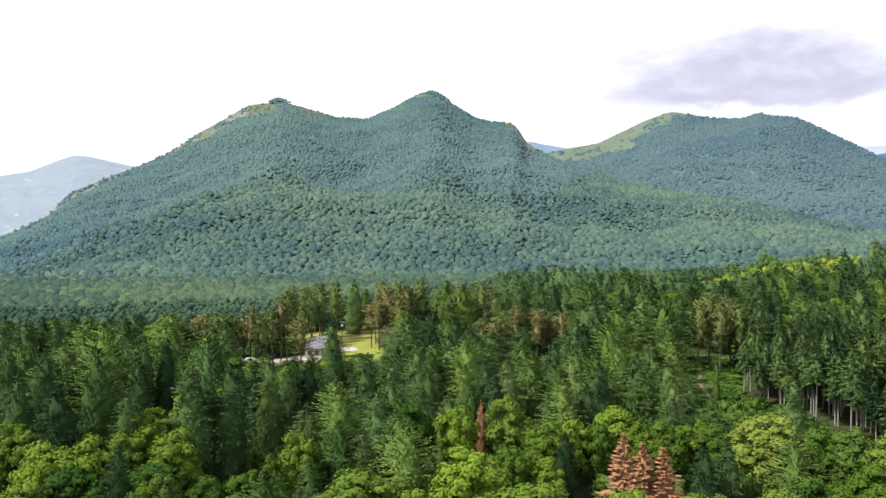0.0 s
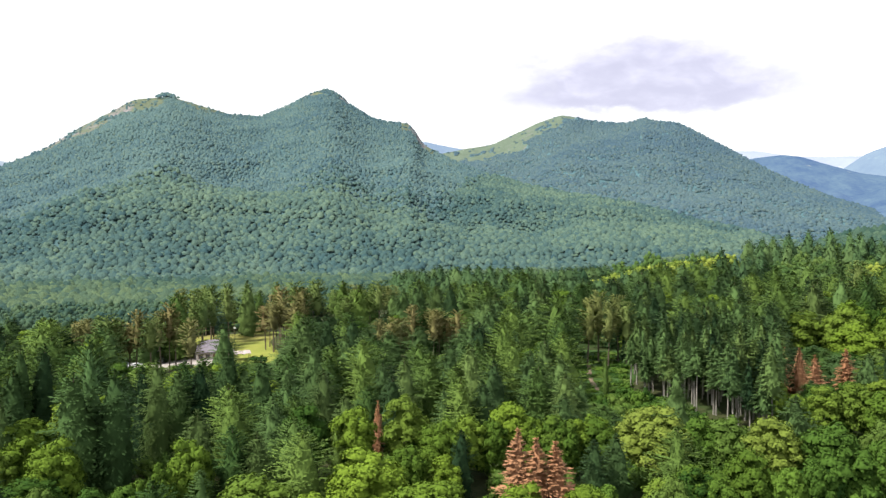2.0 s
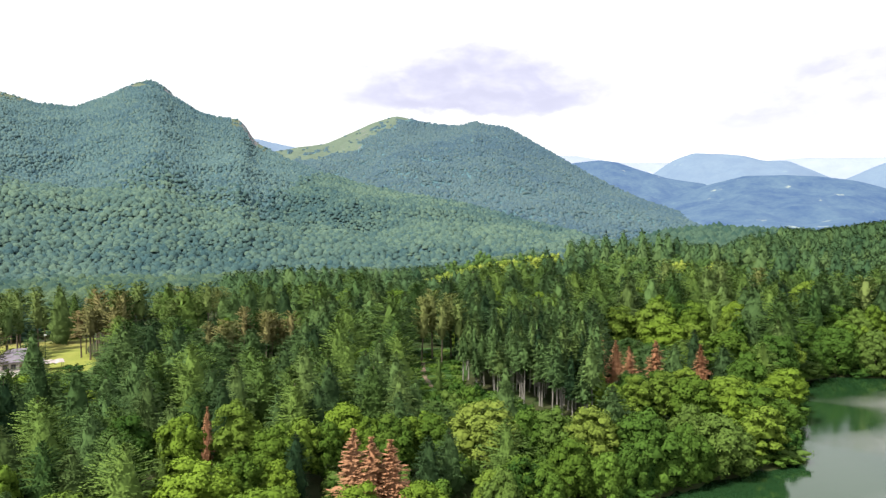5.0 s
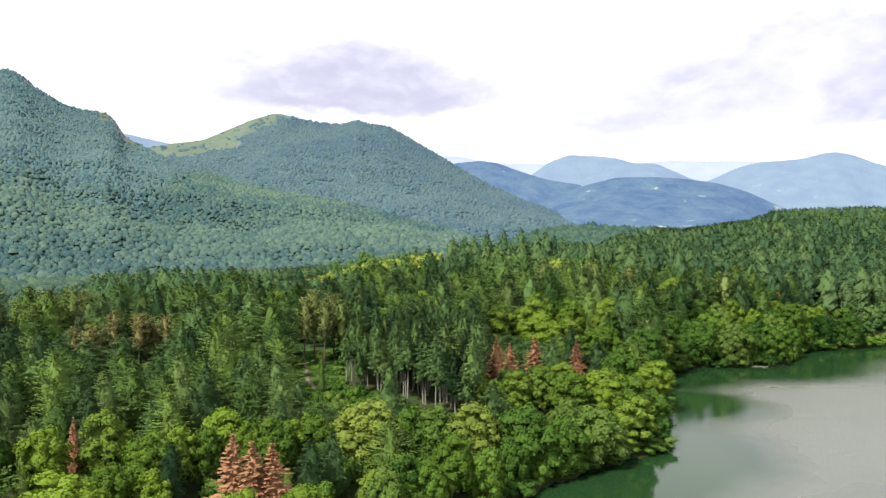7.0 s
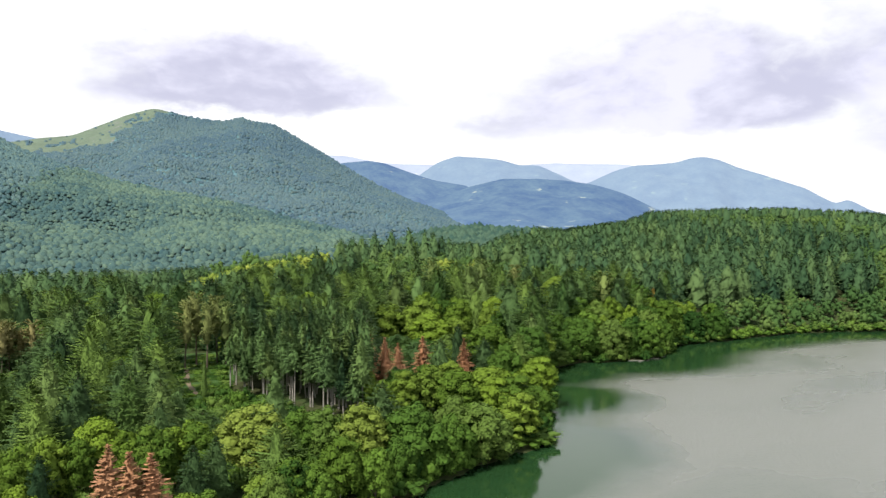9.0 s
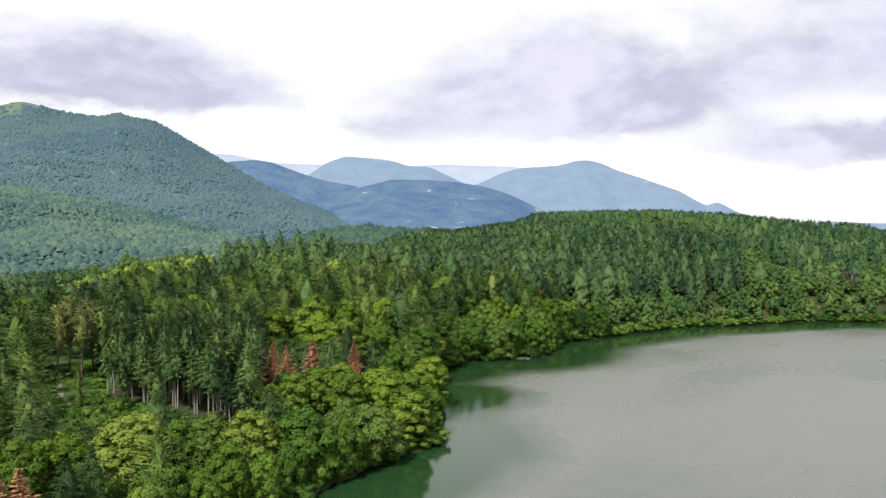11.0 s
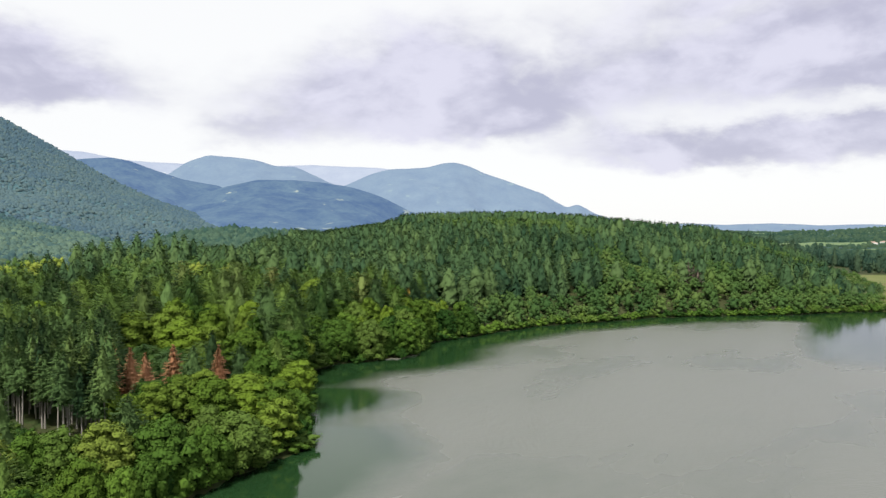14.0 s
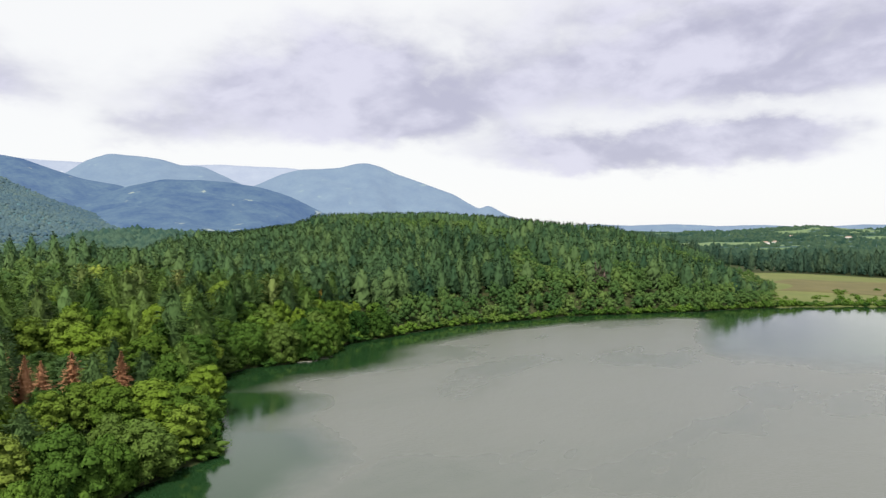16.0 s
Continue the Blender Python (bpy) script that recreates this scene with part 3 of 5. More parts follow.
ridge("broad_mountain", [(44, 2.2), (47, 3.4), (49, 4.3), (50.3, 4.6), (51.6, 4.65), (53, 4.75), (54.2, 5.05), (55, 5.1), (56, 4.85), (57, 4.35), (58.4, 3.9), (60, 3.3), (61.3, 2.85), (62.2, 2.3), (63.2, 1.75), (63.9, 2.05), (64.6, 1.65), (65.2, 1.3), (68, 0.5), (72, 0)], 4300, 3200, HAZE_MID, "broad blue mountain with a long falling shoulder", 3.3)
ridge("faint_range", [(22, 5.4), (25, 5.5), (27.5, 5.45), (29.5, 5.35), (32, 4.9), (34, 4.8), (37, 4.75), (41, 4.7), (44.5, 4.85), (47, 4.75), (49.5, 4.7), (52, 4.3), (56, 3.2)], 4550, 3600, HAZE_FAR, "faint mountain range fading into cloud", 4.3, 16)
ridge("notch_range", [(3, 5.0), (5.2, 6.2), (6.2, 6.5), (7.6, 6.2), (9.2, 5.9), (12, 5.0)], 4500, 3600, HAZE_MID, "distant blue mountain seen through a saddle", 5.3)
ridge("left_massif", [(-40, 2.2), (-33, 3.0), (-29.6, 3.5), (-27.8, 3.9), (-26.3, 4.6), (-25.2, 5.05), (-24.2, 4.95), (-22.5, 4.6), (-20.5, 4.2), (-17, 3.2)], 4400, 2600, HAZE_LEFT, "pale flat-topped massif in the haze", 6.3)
SPUR = Range([(a, e, 2500) for a, e in [(-30, -0.6), (-27, 1.0), (-25.6, 2.6), (-24, 3.3), (-22.6, 4.0), (-21.4, 4.3), (-19, 4.2)]], 2100, -10, 12, 0.006, 1.1, 7.3, 3.0)
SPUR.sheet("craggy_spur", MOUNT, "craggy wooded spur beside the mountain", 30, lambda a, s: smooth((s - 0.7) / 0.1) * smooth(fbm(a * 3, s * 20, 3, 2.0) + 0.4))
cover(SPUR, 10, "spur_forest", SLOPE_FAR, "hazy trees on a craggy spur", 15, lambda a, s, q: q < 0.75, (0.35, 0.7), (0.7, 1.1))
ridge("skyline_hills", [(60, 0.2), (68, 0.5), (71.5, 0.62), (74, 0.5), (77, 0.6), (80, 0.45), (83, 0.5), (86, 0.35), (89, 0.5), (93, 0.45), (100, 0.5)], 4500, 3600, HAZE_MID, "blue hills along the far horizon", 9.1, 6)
FARM = Range([(a, e, 3500) for a, e in [(62, -0.6), (70, 0.0), (73, 0.15), (76, 0.05), (79, 0.12), (82, 0.2), (84.2, 0.42), (86.2, 0.5), (88, 0.3), (90, 0.25), (96, 0.4), (105, 0.5)]], 1500, -4, 11, 0.004, 1.05, 8.3, 4.0, 0.12)


def bare_farm(az, s):
    x, y = flat(az, 1500 + 2000 * s)
    return smooth((fbm(x * 0.0075, y * 0.0075, 3, 0.9) - 0.35) / 0.15)


# farmland: bluish wood tone stands in for haze
FARMLAND = slope_material("hazed_farmland_ground", (0.036, 0.07, 0.062), (0.150, 0.215, 0.100), (0.3, 0.28, 0.25))
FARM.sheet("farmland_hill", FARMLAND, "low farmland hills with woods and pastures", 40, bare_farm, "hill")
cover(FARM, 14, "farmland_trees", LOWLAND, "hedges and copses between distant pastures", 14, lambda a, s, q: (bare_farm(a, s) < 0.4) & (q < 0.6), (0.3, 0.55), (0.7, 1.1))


# ---- trees ----
def tri_soup(T):
    """Vertices and faces of loose triangles, T of shape (n, 3, 3)."""
    return T.reshape(-1, 3), np.arange(len(T) * 3).reshape(-1, 3)


def facing(T, N):
    """Turns each triangle to the side to which its foliage faces. N: a direction for each triangle, or for each of its corners."""
    if N.ndim == 2:
        N = np.repeat(N[:, None], 3, 1)
    g = np.cross(T[:, 1] - T[:, 0], T[:, 2] - T[:, 0])
    back = (g * N.mean(1)).sum(1) < 0
    T, N = T.copy(), N.copy()
    T[back], N[back] = T[back][:, [0, 2, 1]], N[back][:, [0, 2, 1]]
    return T, N


def unit(v):
    return v / np.maximum(np.linalg.norm(v, axis=-1, keepdims=True), 1e-9)


def crown_outline(t, knee, power, flat_top):
    """Half width of a conifer at share t of its crown, 1 at the widest."""
    if flat_top:
        return np.sqrt(np.clip(1 - (t * 1.05 - 0.35) ** 2 * 1.7, 0.04, 1))
    return np.clip((1 - t) / knee, 0.03, 1) ** power * (0.80 + 0.20 * smooth(t / 0.25 + 0.2))


def needle_crown(rng, h, rad, bare, whorls, per, sprays, droop=0.25, power=0.85, ragged=0.25, flat_top=0.0, size=0.6, knee=0.62, core=0.56):
    """Boughs in whorls up a stem: sprays of needles fan out along each bough, over a dense inside of hanging twigs."""
    k = whorls * per
    t = np.repeat((np.arange(whorls) + 0.35 + rng.random(whorls) * 0.4) / whorls, per)
    t = np.clip(t + (rng.random(k) - 0.5) * 1.3 / whorls, 0, 1)
    env = crown_outline(t, knee, power, flat_top)
    lobe = np.repeat(0.84 + 0.32 * rng.random(whorls), per)
    L = rad * env * lobe * (1 - ragged + 1.5 * ragged * rng.random(k))
    a = rng.random(k) * 6.283
    out = np.stack([np.cos(a), np.sin(a), 0 * a], -1)
    side = np.stack([-out[:, 1], out[:, 0], 0 * a], -1)
    up = np.array([0, 0, 1.0])
    T, N = [], []
    for i in range(sprays):
        s = 1 - (0.55 * i + 0.25 * rng.random(k)) / sprays
        fan = (-1) ** i * (0.25 + 0.75 * rng.random(k)) * (0.3 if i == 0 else 1.0)
        C = out * (L * s)[:, None] + side * (L * 0.24 * fan * s)[:, None]
        C[:, 2] += h * (bare + (1 - bare) * t) + L * s * (0.75 * t - 0.02 - droop * (1 - 0.8 * t) * s)
        sz = size * (0.6 + 0.8 * rng.random((k, 1))) * np.clip(0.5 + 0.6 * env[:, None], 0.6, 1)
        d = unit(out + side * (0.9 * fan)[:, None] + up * (1.1 * t - 0.2 - 1.4 * droop)[:, None] + 0.2 * rng.standard_normal((k, 3)))
        w = unit(np.cross(d, out * 0.7 + up + 0.25 * rng.standard_normal((k, 3))))
        q0, q1, q2, q3 = C - d * sz * 0.7, C - w * sz * 0.32, C + d * sz * 0.9, C + w * sz * 0.32
        T += [np.stack([q0, q1, q2], 1), np.stack([q0, q2, q3], 1)]
        nn = unit(out * (1.0 - 0.35 * t[:, None]) + up * (0.38 + 0.75 * t[:, None]) + 0.24 * rng.standard_normal((k, 3)))
        N += [np.repeat(nn[:, None], 3, 1)] * 2
    # the leader
    T.append(np.array([[[0.16, 0, h * 0.93], [-0.16, 0.05, h * 0.93], [0, 0, h * 1.02]], [[0, 0.16, h * 0.925], [0.03, -0.16, h * 0.925], [0, 0, h * 1.02]]]))
    N.append(np.repeat(np.array([[[0, -1.0, 0.4]], [[1.0, 0, 0.4]]]), 3, 1))
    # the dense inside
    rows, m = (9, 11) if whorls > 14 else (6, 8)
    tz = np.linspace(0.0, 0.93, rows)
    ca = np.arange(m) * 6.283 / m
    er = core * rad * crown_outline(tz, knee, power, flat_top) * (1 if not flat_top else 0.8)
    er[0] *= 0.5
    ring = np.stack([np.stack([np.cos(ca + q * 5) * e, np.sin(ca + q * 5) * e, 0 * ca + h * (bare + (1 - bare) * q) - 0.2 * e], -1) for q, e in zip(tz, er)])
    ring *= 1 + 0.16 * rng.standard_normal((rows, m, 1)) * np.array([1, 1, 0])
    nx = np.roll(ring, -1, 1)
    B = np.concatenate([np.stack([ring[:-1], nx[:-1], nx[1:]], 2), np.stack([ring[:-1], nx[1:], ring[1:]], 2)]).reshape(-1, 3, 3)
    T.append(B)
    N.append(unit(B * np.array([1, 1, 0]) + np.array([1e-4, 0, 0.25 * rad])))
    return facing(np.concatenate(T), np.concatenate(N))


def leaf_crown(rng, h, rad, lobes, leaves, leaf=0.5, low=0.25, body=0.74, ball=None):
    """A domed crown of rounded boughs: each a dense, uneven clump with leaves standing out of it."""
    c0 = np.array([0, 0, h * (low + (1 - low) * 0.40)])
    half = h * (1 - low) * 0.60
    zc = 1 - 1.66 * (np.arange(lobes) + 0.2 + 0.5 * rng.random(lobes)) / lobes
    ga = np.arange(lobes) * 2.39996 + rng.random(lobes) * 0.9
    ring = np.sqrt(np.clip(1 - zc ** 2, 0, 1))
    dirs = np.stack([np.cos(ga) * ring, np.sin(ga) * ring, zc], -1)
    far = 0.52 + 0.26 * rng.random((lobes, 1))
    cen = c0 + dirs * far * np.array([rad, rad, half * 0.94])
    R = rad * (0.24 + 0.15 * rng.random(lobes)) * (1 - 0.12 * np.clip(zc, 0, 1)) * (1 + 0.5 * (lobes < 14))
    squash = np.array([1, 1, 0.86])
    m = leaves * 3
    which = rng.choice(lobes, m, p=R ** 2 / (R ** 2).sum())
    n = unit(rng.standard_normal((m, 3)) + 0.6 * dirs[which] + np.array([0, 0, 0.3]))
    P = cen[which] + n * R[which, None] * squash * (0.76 + 0.38 * rng.random((m, 1)))
    inside = np.zeros(m, bool)
    for i in range(lobes):
        inside |= (np.linalg.norm(P - cen[i], axis=1) < 0.78 * R[i]) & (which != i)
    pick = np.where(~inside)[0][:leaves]
    P, n = P[pick], n[pick]
    sz = leaf * (0.55 + 0.9 * rng.random((len(P), 1)))
    P[:, 2] = np.maximum(P[:, 2], h * 0.03)
    nn = unit(n + np.array([0, 0, 0.12]) + 0.35 * rng.standard_normal(P.shape))
    u = unit(np.cross(nn, rng.standard_normal(P.shape)))
    v = np.cross(nn, u)
    bend = nn * sz * 0.25
    Q = np.stack([P - u * sz * 0.6, P - v * sz * 0.42 + bend, P + u * sz * 0.6, P + v * sz * 0.42 + bend], 1)
    T = np.concatenate([Q[:, [0, 1, 2]], Q[:, [0, 2, 3]]])
    nl = unit(n + np.array([0, 0, 0.25]) + 0.20 * rng.standard_normal(n.shape))
    N = np.repeat(np.concatenate([nl, nl])[:, None], 3, 1)
    V0, F0 = ball or ICO2
    T, N = [T], [N]
    for i in range(lobes):
        W = V0 * (0.78 + 0.44 * rng.random((len(V0), 1))) * R[i] * body * squash
        T.append((W + cen[i])[F0]), N.append(unit(W + np.array([0, 0, 0.1 * R[i]]))[F0])
    W = V0 * np.array([rad, rad, half]) * 0.5
    T.append((W + c0)[F0]), N.append(unit(W)[F0])
    T, N = np.concatenate(T), np.concatenate(N)
    ok = T[:, :, 2].min(1) > -0.8
    return facing(T[ok], N[ok])


def stem(h, r0, r1, sides=7, limbs=(), lean=0.0):
    """A tapered trunk with limbs: (height share, heading, length, rise)."""
    V, F = [], []

    def tube(p, q, a, b, k):
        i = len(V)
        d = (q - p).normalized()
        u = d.orthogonal().normalized()
        w = d.cross(u)
        for c, rr in ((p, a), (q, b)):
            for j in range(k):
                g = 6.283 * j / k
                V.append(tuple(c + u * (math.cos(g) * rr) + w * (math.sin(g) * rr)))
        for j in range(k):
            j2 = (j + 1) % k
            F.append((i + j, i + j2, i + k + j2, i + k + j))

    pts = [Vector((lean * h * s * s, 0.4 * lean * h * math.sin(s * 3), h * s - 0.4 * (s == 0))) for s in (0, 0.06, 0.35, 0.7, 1)]
    rs = [r0 * 1.35, r0, r0 * 0.8 + r1 * 0.2, r0 * 0.4 + r1 * 0.6, r1]
    for a in range(4):
        tube(pts[a], pts[a + 1], rs[a], rs[a + 1], sides)
    for s, g, ln, up in limbs:
        p = Vector((lean * h * s * s, 0, h * s))
        q = p + Vector((math.cos(g) * ln, math.sin(g) * ln, up))
        tube(p, q, r0 * 0.42 * (1 - 0.5 * s), r0 * 0.12, 5)
    return np.array(V), np.array(F)


def tree_kind(name, label, category, crown_T, stem_VF, leaf_mat, bark_mat, group):
    """One tree with its parts; it is copied over the plan."""
    base = new(name)
    base.empty_display_size = 0.5
    for pn, me in (("trunk", raw_mesh("trunk", *stem_VF, bark_mat, (), True)), ("crown", raw_mesh("crown", *tri_soup(crown_T[0]), leaf_mat, normals=crown_T[1].reshape(-1, 3)))):
        ob = new(pn, me)
        ob.parent = base
    return tagged(base, label, category, group)


rng = np.random.default_rng(5)


def limbs_for(n, low, length, rise, seed):
    g = random.Random(seed)
    return [(low + (0.85 - low) * i / n, g.random() * 6.28, length * (0.7 + 0.5 * g.random()), rise * (0.6 + 0.7 * g.random())) for i in range(n)]


KINDS = {}
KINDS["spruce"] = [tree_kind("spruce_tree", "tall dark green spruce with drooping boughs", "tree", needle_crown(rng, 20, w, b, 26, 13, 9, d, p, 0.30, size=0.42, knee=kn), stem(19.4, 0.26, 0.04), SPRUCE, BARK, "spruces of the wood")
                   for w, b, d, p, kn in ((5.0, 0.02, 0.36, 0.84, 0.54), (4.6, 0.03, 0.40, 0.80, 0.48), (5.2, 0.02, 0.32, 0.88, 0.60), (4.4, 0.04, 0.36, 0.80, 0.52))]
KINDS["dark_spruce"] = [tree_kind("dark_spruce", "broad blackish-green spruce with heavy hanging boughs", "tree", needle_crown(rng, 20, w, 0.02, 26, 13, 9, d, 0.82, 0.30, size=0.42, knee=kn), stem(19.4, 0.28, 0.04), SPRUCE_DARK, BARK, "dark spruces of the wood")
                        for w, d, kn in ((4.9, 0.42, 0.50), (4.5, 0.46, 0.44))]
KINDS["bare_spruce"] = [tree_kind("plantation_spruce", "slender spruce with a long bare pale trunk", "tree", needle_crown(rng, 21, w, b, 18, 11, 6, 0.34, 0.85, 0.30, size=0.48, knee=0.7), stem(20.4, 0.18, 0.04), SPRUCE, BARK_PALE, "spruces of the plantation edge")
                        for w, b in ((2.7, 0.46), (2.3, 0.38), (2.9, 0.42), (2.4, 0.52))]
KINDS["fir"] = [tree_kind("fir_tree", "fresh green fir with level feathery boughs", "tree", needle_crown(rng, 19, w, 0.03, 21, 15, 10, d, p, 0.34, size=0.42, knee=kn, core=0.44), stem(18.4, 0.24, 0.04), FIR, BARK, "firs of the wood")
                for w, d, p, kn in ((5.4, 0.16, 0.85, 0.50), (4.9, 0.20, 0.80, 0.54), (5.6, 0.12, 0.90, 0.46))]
KINDS["pine"] = [tree_kind("brown_pine", "ailing pine with a bare trunk and browned needles", "tree", needle_crown(rng, 18, w, 0.46, 9, 14, 8, -0.1, 0.6, 0.45, 1, 0.42, core=0.4), stem(17.2, 0.20, 0.07, 7, limbs_for(6, 0.5, 2.0, 0.8, int(w * 10))), PINE, BARK, "pines of the wood")
                 for w in (2.9, 3.4, 2.6)]
KINDS["green_pine"] = [tree_kind("tall_pine", "tall pine with a bare trunk and flat green crown", "tree", needle_crown(rng, 21, w, b, 11, 13, 8, -0.1, 0.6, 0.45, 1, 0.44, core=0.5), stem(20.2, 0.24, 0.07, 7, limbs_for(6, 0.5, 2.0, 0.8, int(w * 20))), PINE_GREEN, BARK, "pines by the house")
                       for w, b in ((3.0, 0.42), (3.5, 0.46), (2.7, 0.38))]
KINDS["broad"] = [tree_kind("broadleaf_tree", "bright green broadleaf tree with a rounded crown", "tree", leaf_crown(rng, 13, w, lb, 3300, 0.34, lw), stem(6.5, 0.22, 0.08, 7, limbs_for(6, 0.3, 1.6, 1.8, lb)), BROAD, BARK_PALE, "broadleaf trees of the wood")
                  for w, lb, lw in ((4.2, 40, 0.02), (3.7, 32, 0.0), (4.7, 46, 0.04), (3.4, 28, 0.0))]
KINDS["alder"] = [tree_kind("alder_tree", "dense green alder leaning over the lake shore", "tree", leaf_crown(rng, 11, w, lb, 3300, 0.34, -0.05), stem(5.5, 0.22, 0.06, 7, limbs_for(6, 0.2, 1.6, 1.6, lb), 0.05), ALDER, BARK, "trees along the lake shore")
                  for w, lb in ((4.5, 44), (4.0, 36), (5.0, 50), (3.7, 30))]
KINDS["willow"] = [tree_kind("pale_willow", "large pale yellow-green willow with a billowing crown", "tree", leaf_crown(rng, 14, 4.2, 54, 4200, 0.30, 0.02), stem(7, 0.3, 0.1, 7, limbs_for(7, 0.3, 1.8, 2.0, 8)), WILLOW, BARK_PALE, "willows of the wood's edge")]
KINDS["bush"] = [tree_kind("shore_bush", "low green willow bush at the water's edge", "bush", leaf_crown(rng, 4.2, w, 9, 260, 0.36, 0.0, ball=ICO1), stem(2.5, 0.10, 0.03, 5, limbs_for(4, 0.1, 1.2, 1.2, 3)), ALDER, BARK, "bushes along the lake shore")
                 for w in (2.4, 3.0)]
KINDS["shrub"] = [tree_kind("undergrowth_shrub", "leafy green shrub in the undergrowth of a clearing", "bush", leaf_crown(rng, 4.2, w, 8, 230, 0.40, 0.0, ball=ICO1), stem(2.5, 0.10, 0.03, 5, limbs_for(4, 0.1, 1.2, 1.2, 5)), ALDER, BARK, "shrubs of the clearings")
                  for w in (2.8, 3.4)]
KINDS["undergrowth"] = [tree_kind("young_tree", "leafy young tree at the edge of the wood", "bush", leaf_crown(rng, 4.2, w, 10, 380, 0.36, 0.0, ball=ICO1), stem(2.5, 0.10, 0.03, 5, limbs_for(4, 0.1, 1.2, 1.2, 6)), ALDER, BARK, "young trees of the wood's edge")
                        for w in (2.4, 3.0)]
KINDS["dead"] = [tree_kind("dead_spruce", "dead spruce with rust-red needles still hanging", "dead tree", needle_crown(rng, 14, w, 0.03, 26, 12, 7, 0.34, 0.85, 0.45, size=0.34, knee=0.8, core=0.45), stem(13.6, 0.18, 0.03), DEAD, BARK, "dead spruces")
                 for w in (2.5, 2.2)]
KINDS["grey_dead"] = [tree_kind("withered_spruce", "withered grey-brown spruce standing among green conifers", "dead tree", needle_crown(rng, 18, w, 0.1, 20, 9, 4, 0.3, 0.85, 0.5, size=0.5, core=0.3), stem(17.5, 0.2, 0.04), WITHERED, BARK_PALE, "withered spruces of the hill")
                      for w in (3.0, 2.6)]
KINDS["gold"] = [tree_kind("golden_tree", "small tree with golden yellow leaves", "tree", leaf_crown(rng, 9, 2.6, 8, 600, 0.5, 0.2, ball=ICO1), stem(7, 0.16, 0.05, 6, limbs_for(4, 0.3, 1.5, 1.5, 4)), GOLD, BARK, "")]

STAND = {  # coarser trees, joined where single ones cannot be picked apart
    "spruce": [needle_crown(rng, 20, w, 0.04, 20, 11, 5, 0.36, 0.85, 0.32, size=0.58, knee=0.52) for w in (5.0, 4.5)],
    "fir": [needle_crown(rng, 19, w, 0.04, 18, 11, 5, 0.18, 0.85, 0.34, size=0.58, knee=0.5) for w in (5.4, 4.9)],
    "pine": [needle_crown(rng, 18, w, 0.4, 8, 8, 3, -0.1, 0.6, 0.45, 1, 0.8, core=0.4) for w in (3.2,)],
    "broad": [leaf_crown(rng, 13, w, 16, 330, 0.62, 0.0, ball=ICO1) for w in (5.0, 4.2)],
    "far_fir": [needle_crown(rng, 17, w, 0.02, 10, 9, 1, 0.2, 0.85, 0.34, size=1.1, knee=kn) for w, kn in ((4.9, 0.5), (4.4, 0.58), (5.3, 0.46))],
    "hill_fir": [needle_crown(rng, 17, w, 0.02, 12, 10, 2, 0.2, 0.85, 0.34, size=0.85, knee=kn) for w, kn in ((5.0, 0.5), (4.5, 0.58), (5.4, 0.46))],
    "valley_broad": [leaf_crown(rng, 12, w, 9, 60, 0.6, 0.0, 0.84, ICO1) for w in (3.9, 3.4, 4.4)],
    "far_broad": [leaf_crown(rng, 12, w, 15, 230, 0.42, -0.06, 0.7, ICO1) for w in (5.2, 4.5, 4.8)],
}


def plan_net(spacing, az0, az1, r0, r1, seed):
    """A jittered net of places over a stretch of the plan."""
    g = np.random.default_rng(seed)
    n = int(r1 / spacing) + 2
    i, j = np.meshgrid(np.arange(-n, n), np.arange(-n, n), indexing="ij")
    x = (i + 0.5 * (j % 2) + (g.random(i.shape) - 0.5) * 0.75).ravel() * spacing
    y = (j * 0.9 + (g.random(i.shape) - 0.5) * 0.65).ravel() * spacing
    az, r = polar(x, y)
    ok = (az > az0) & (az < az1) & (r > r0) & (r < r1)
    return x[ok], y[ok], az[ok], r[ok], g.random(ok.sum()), g.random(ok.sum())


GAPS = [  # open ground: heading, distance, half width across and along in metres
    (-6.4, 262, 10, 16), (-8.8, 252, 11, 13), (-6.2, 282, 9, 26), (-14.8, 248, 6, 7), (-12.3, 190, 2.2, 36), (18.7, 213, 7.5, 28), (17.0, 248, 4, 12), (20.0, 197, 7, 12)]


def in_gap(x, y):
    hit = np.zeros(len(x), bool)
    for a, r, wa, wr in GAPS:
        s, c = math.sin(radians(a)), math.cos(radians(a))
        along, across = x * s + y * c - r, x * c - y * s
        hit |= (along / wr) ** 2 + (across / wa) ** 2 < 1
    return hit


def patchy(x, y, scale, seed):
    return fbm(x * scale, y * scale, 3, seed)


PATH_LINE = [(19.0, 193), (18.7, 197), (18.45, 202), (18.3, 207), (18.25, 212), (18.3, 217), (18.25, 222)]
trees = []  # kind, x, y, height factor, width factor


def plant(kind, x, y, hf, wf=None):
    trees.append((kind, float(x), float(y), float(hf), float(hf if wf is None else wf)))


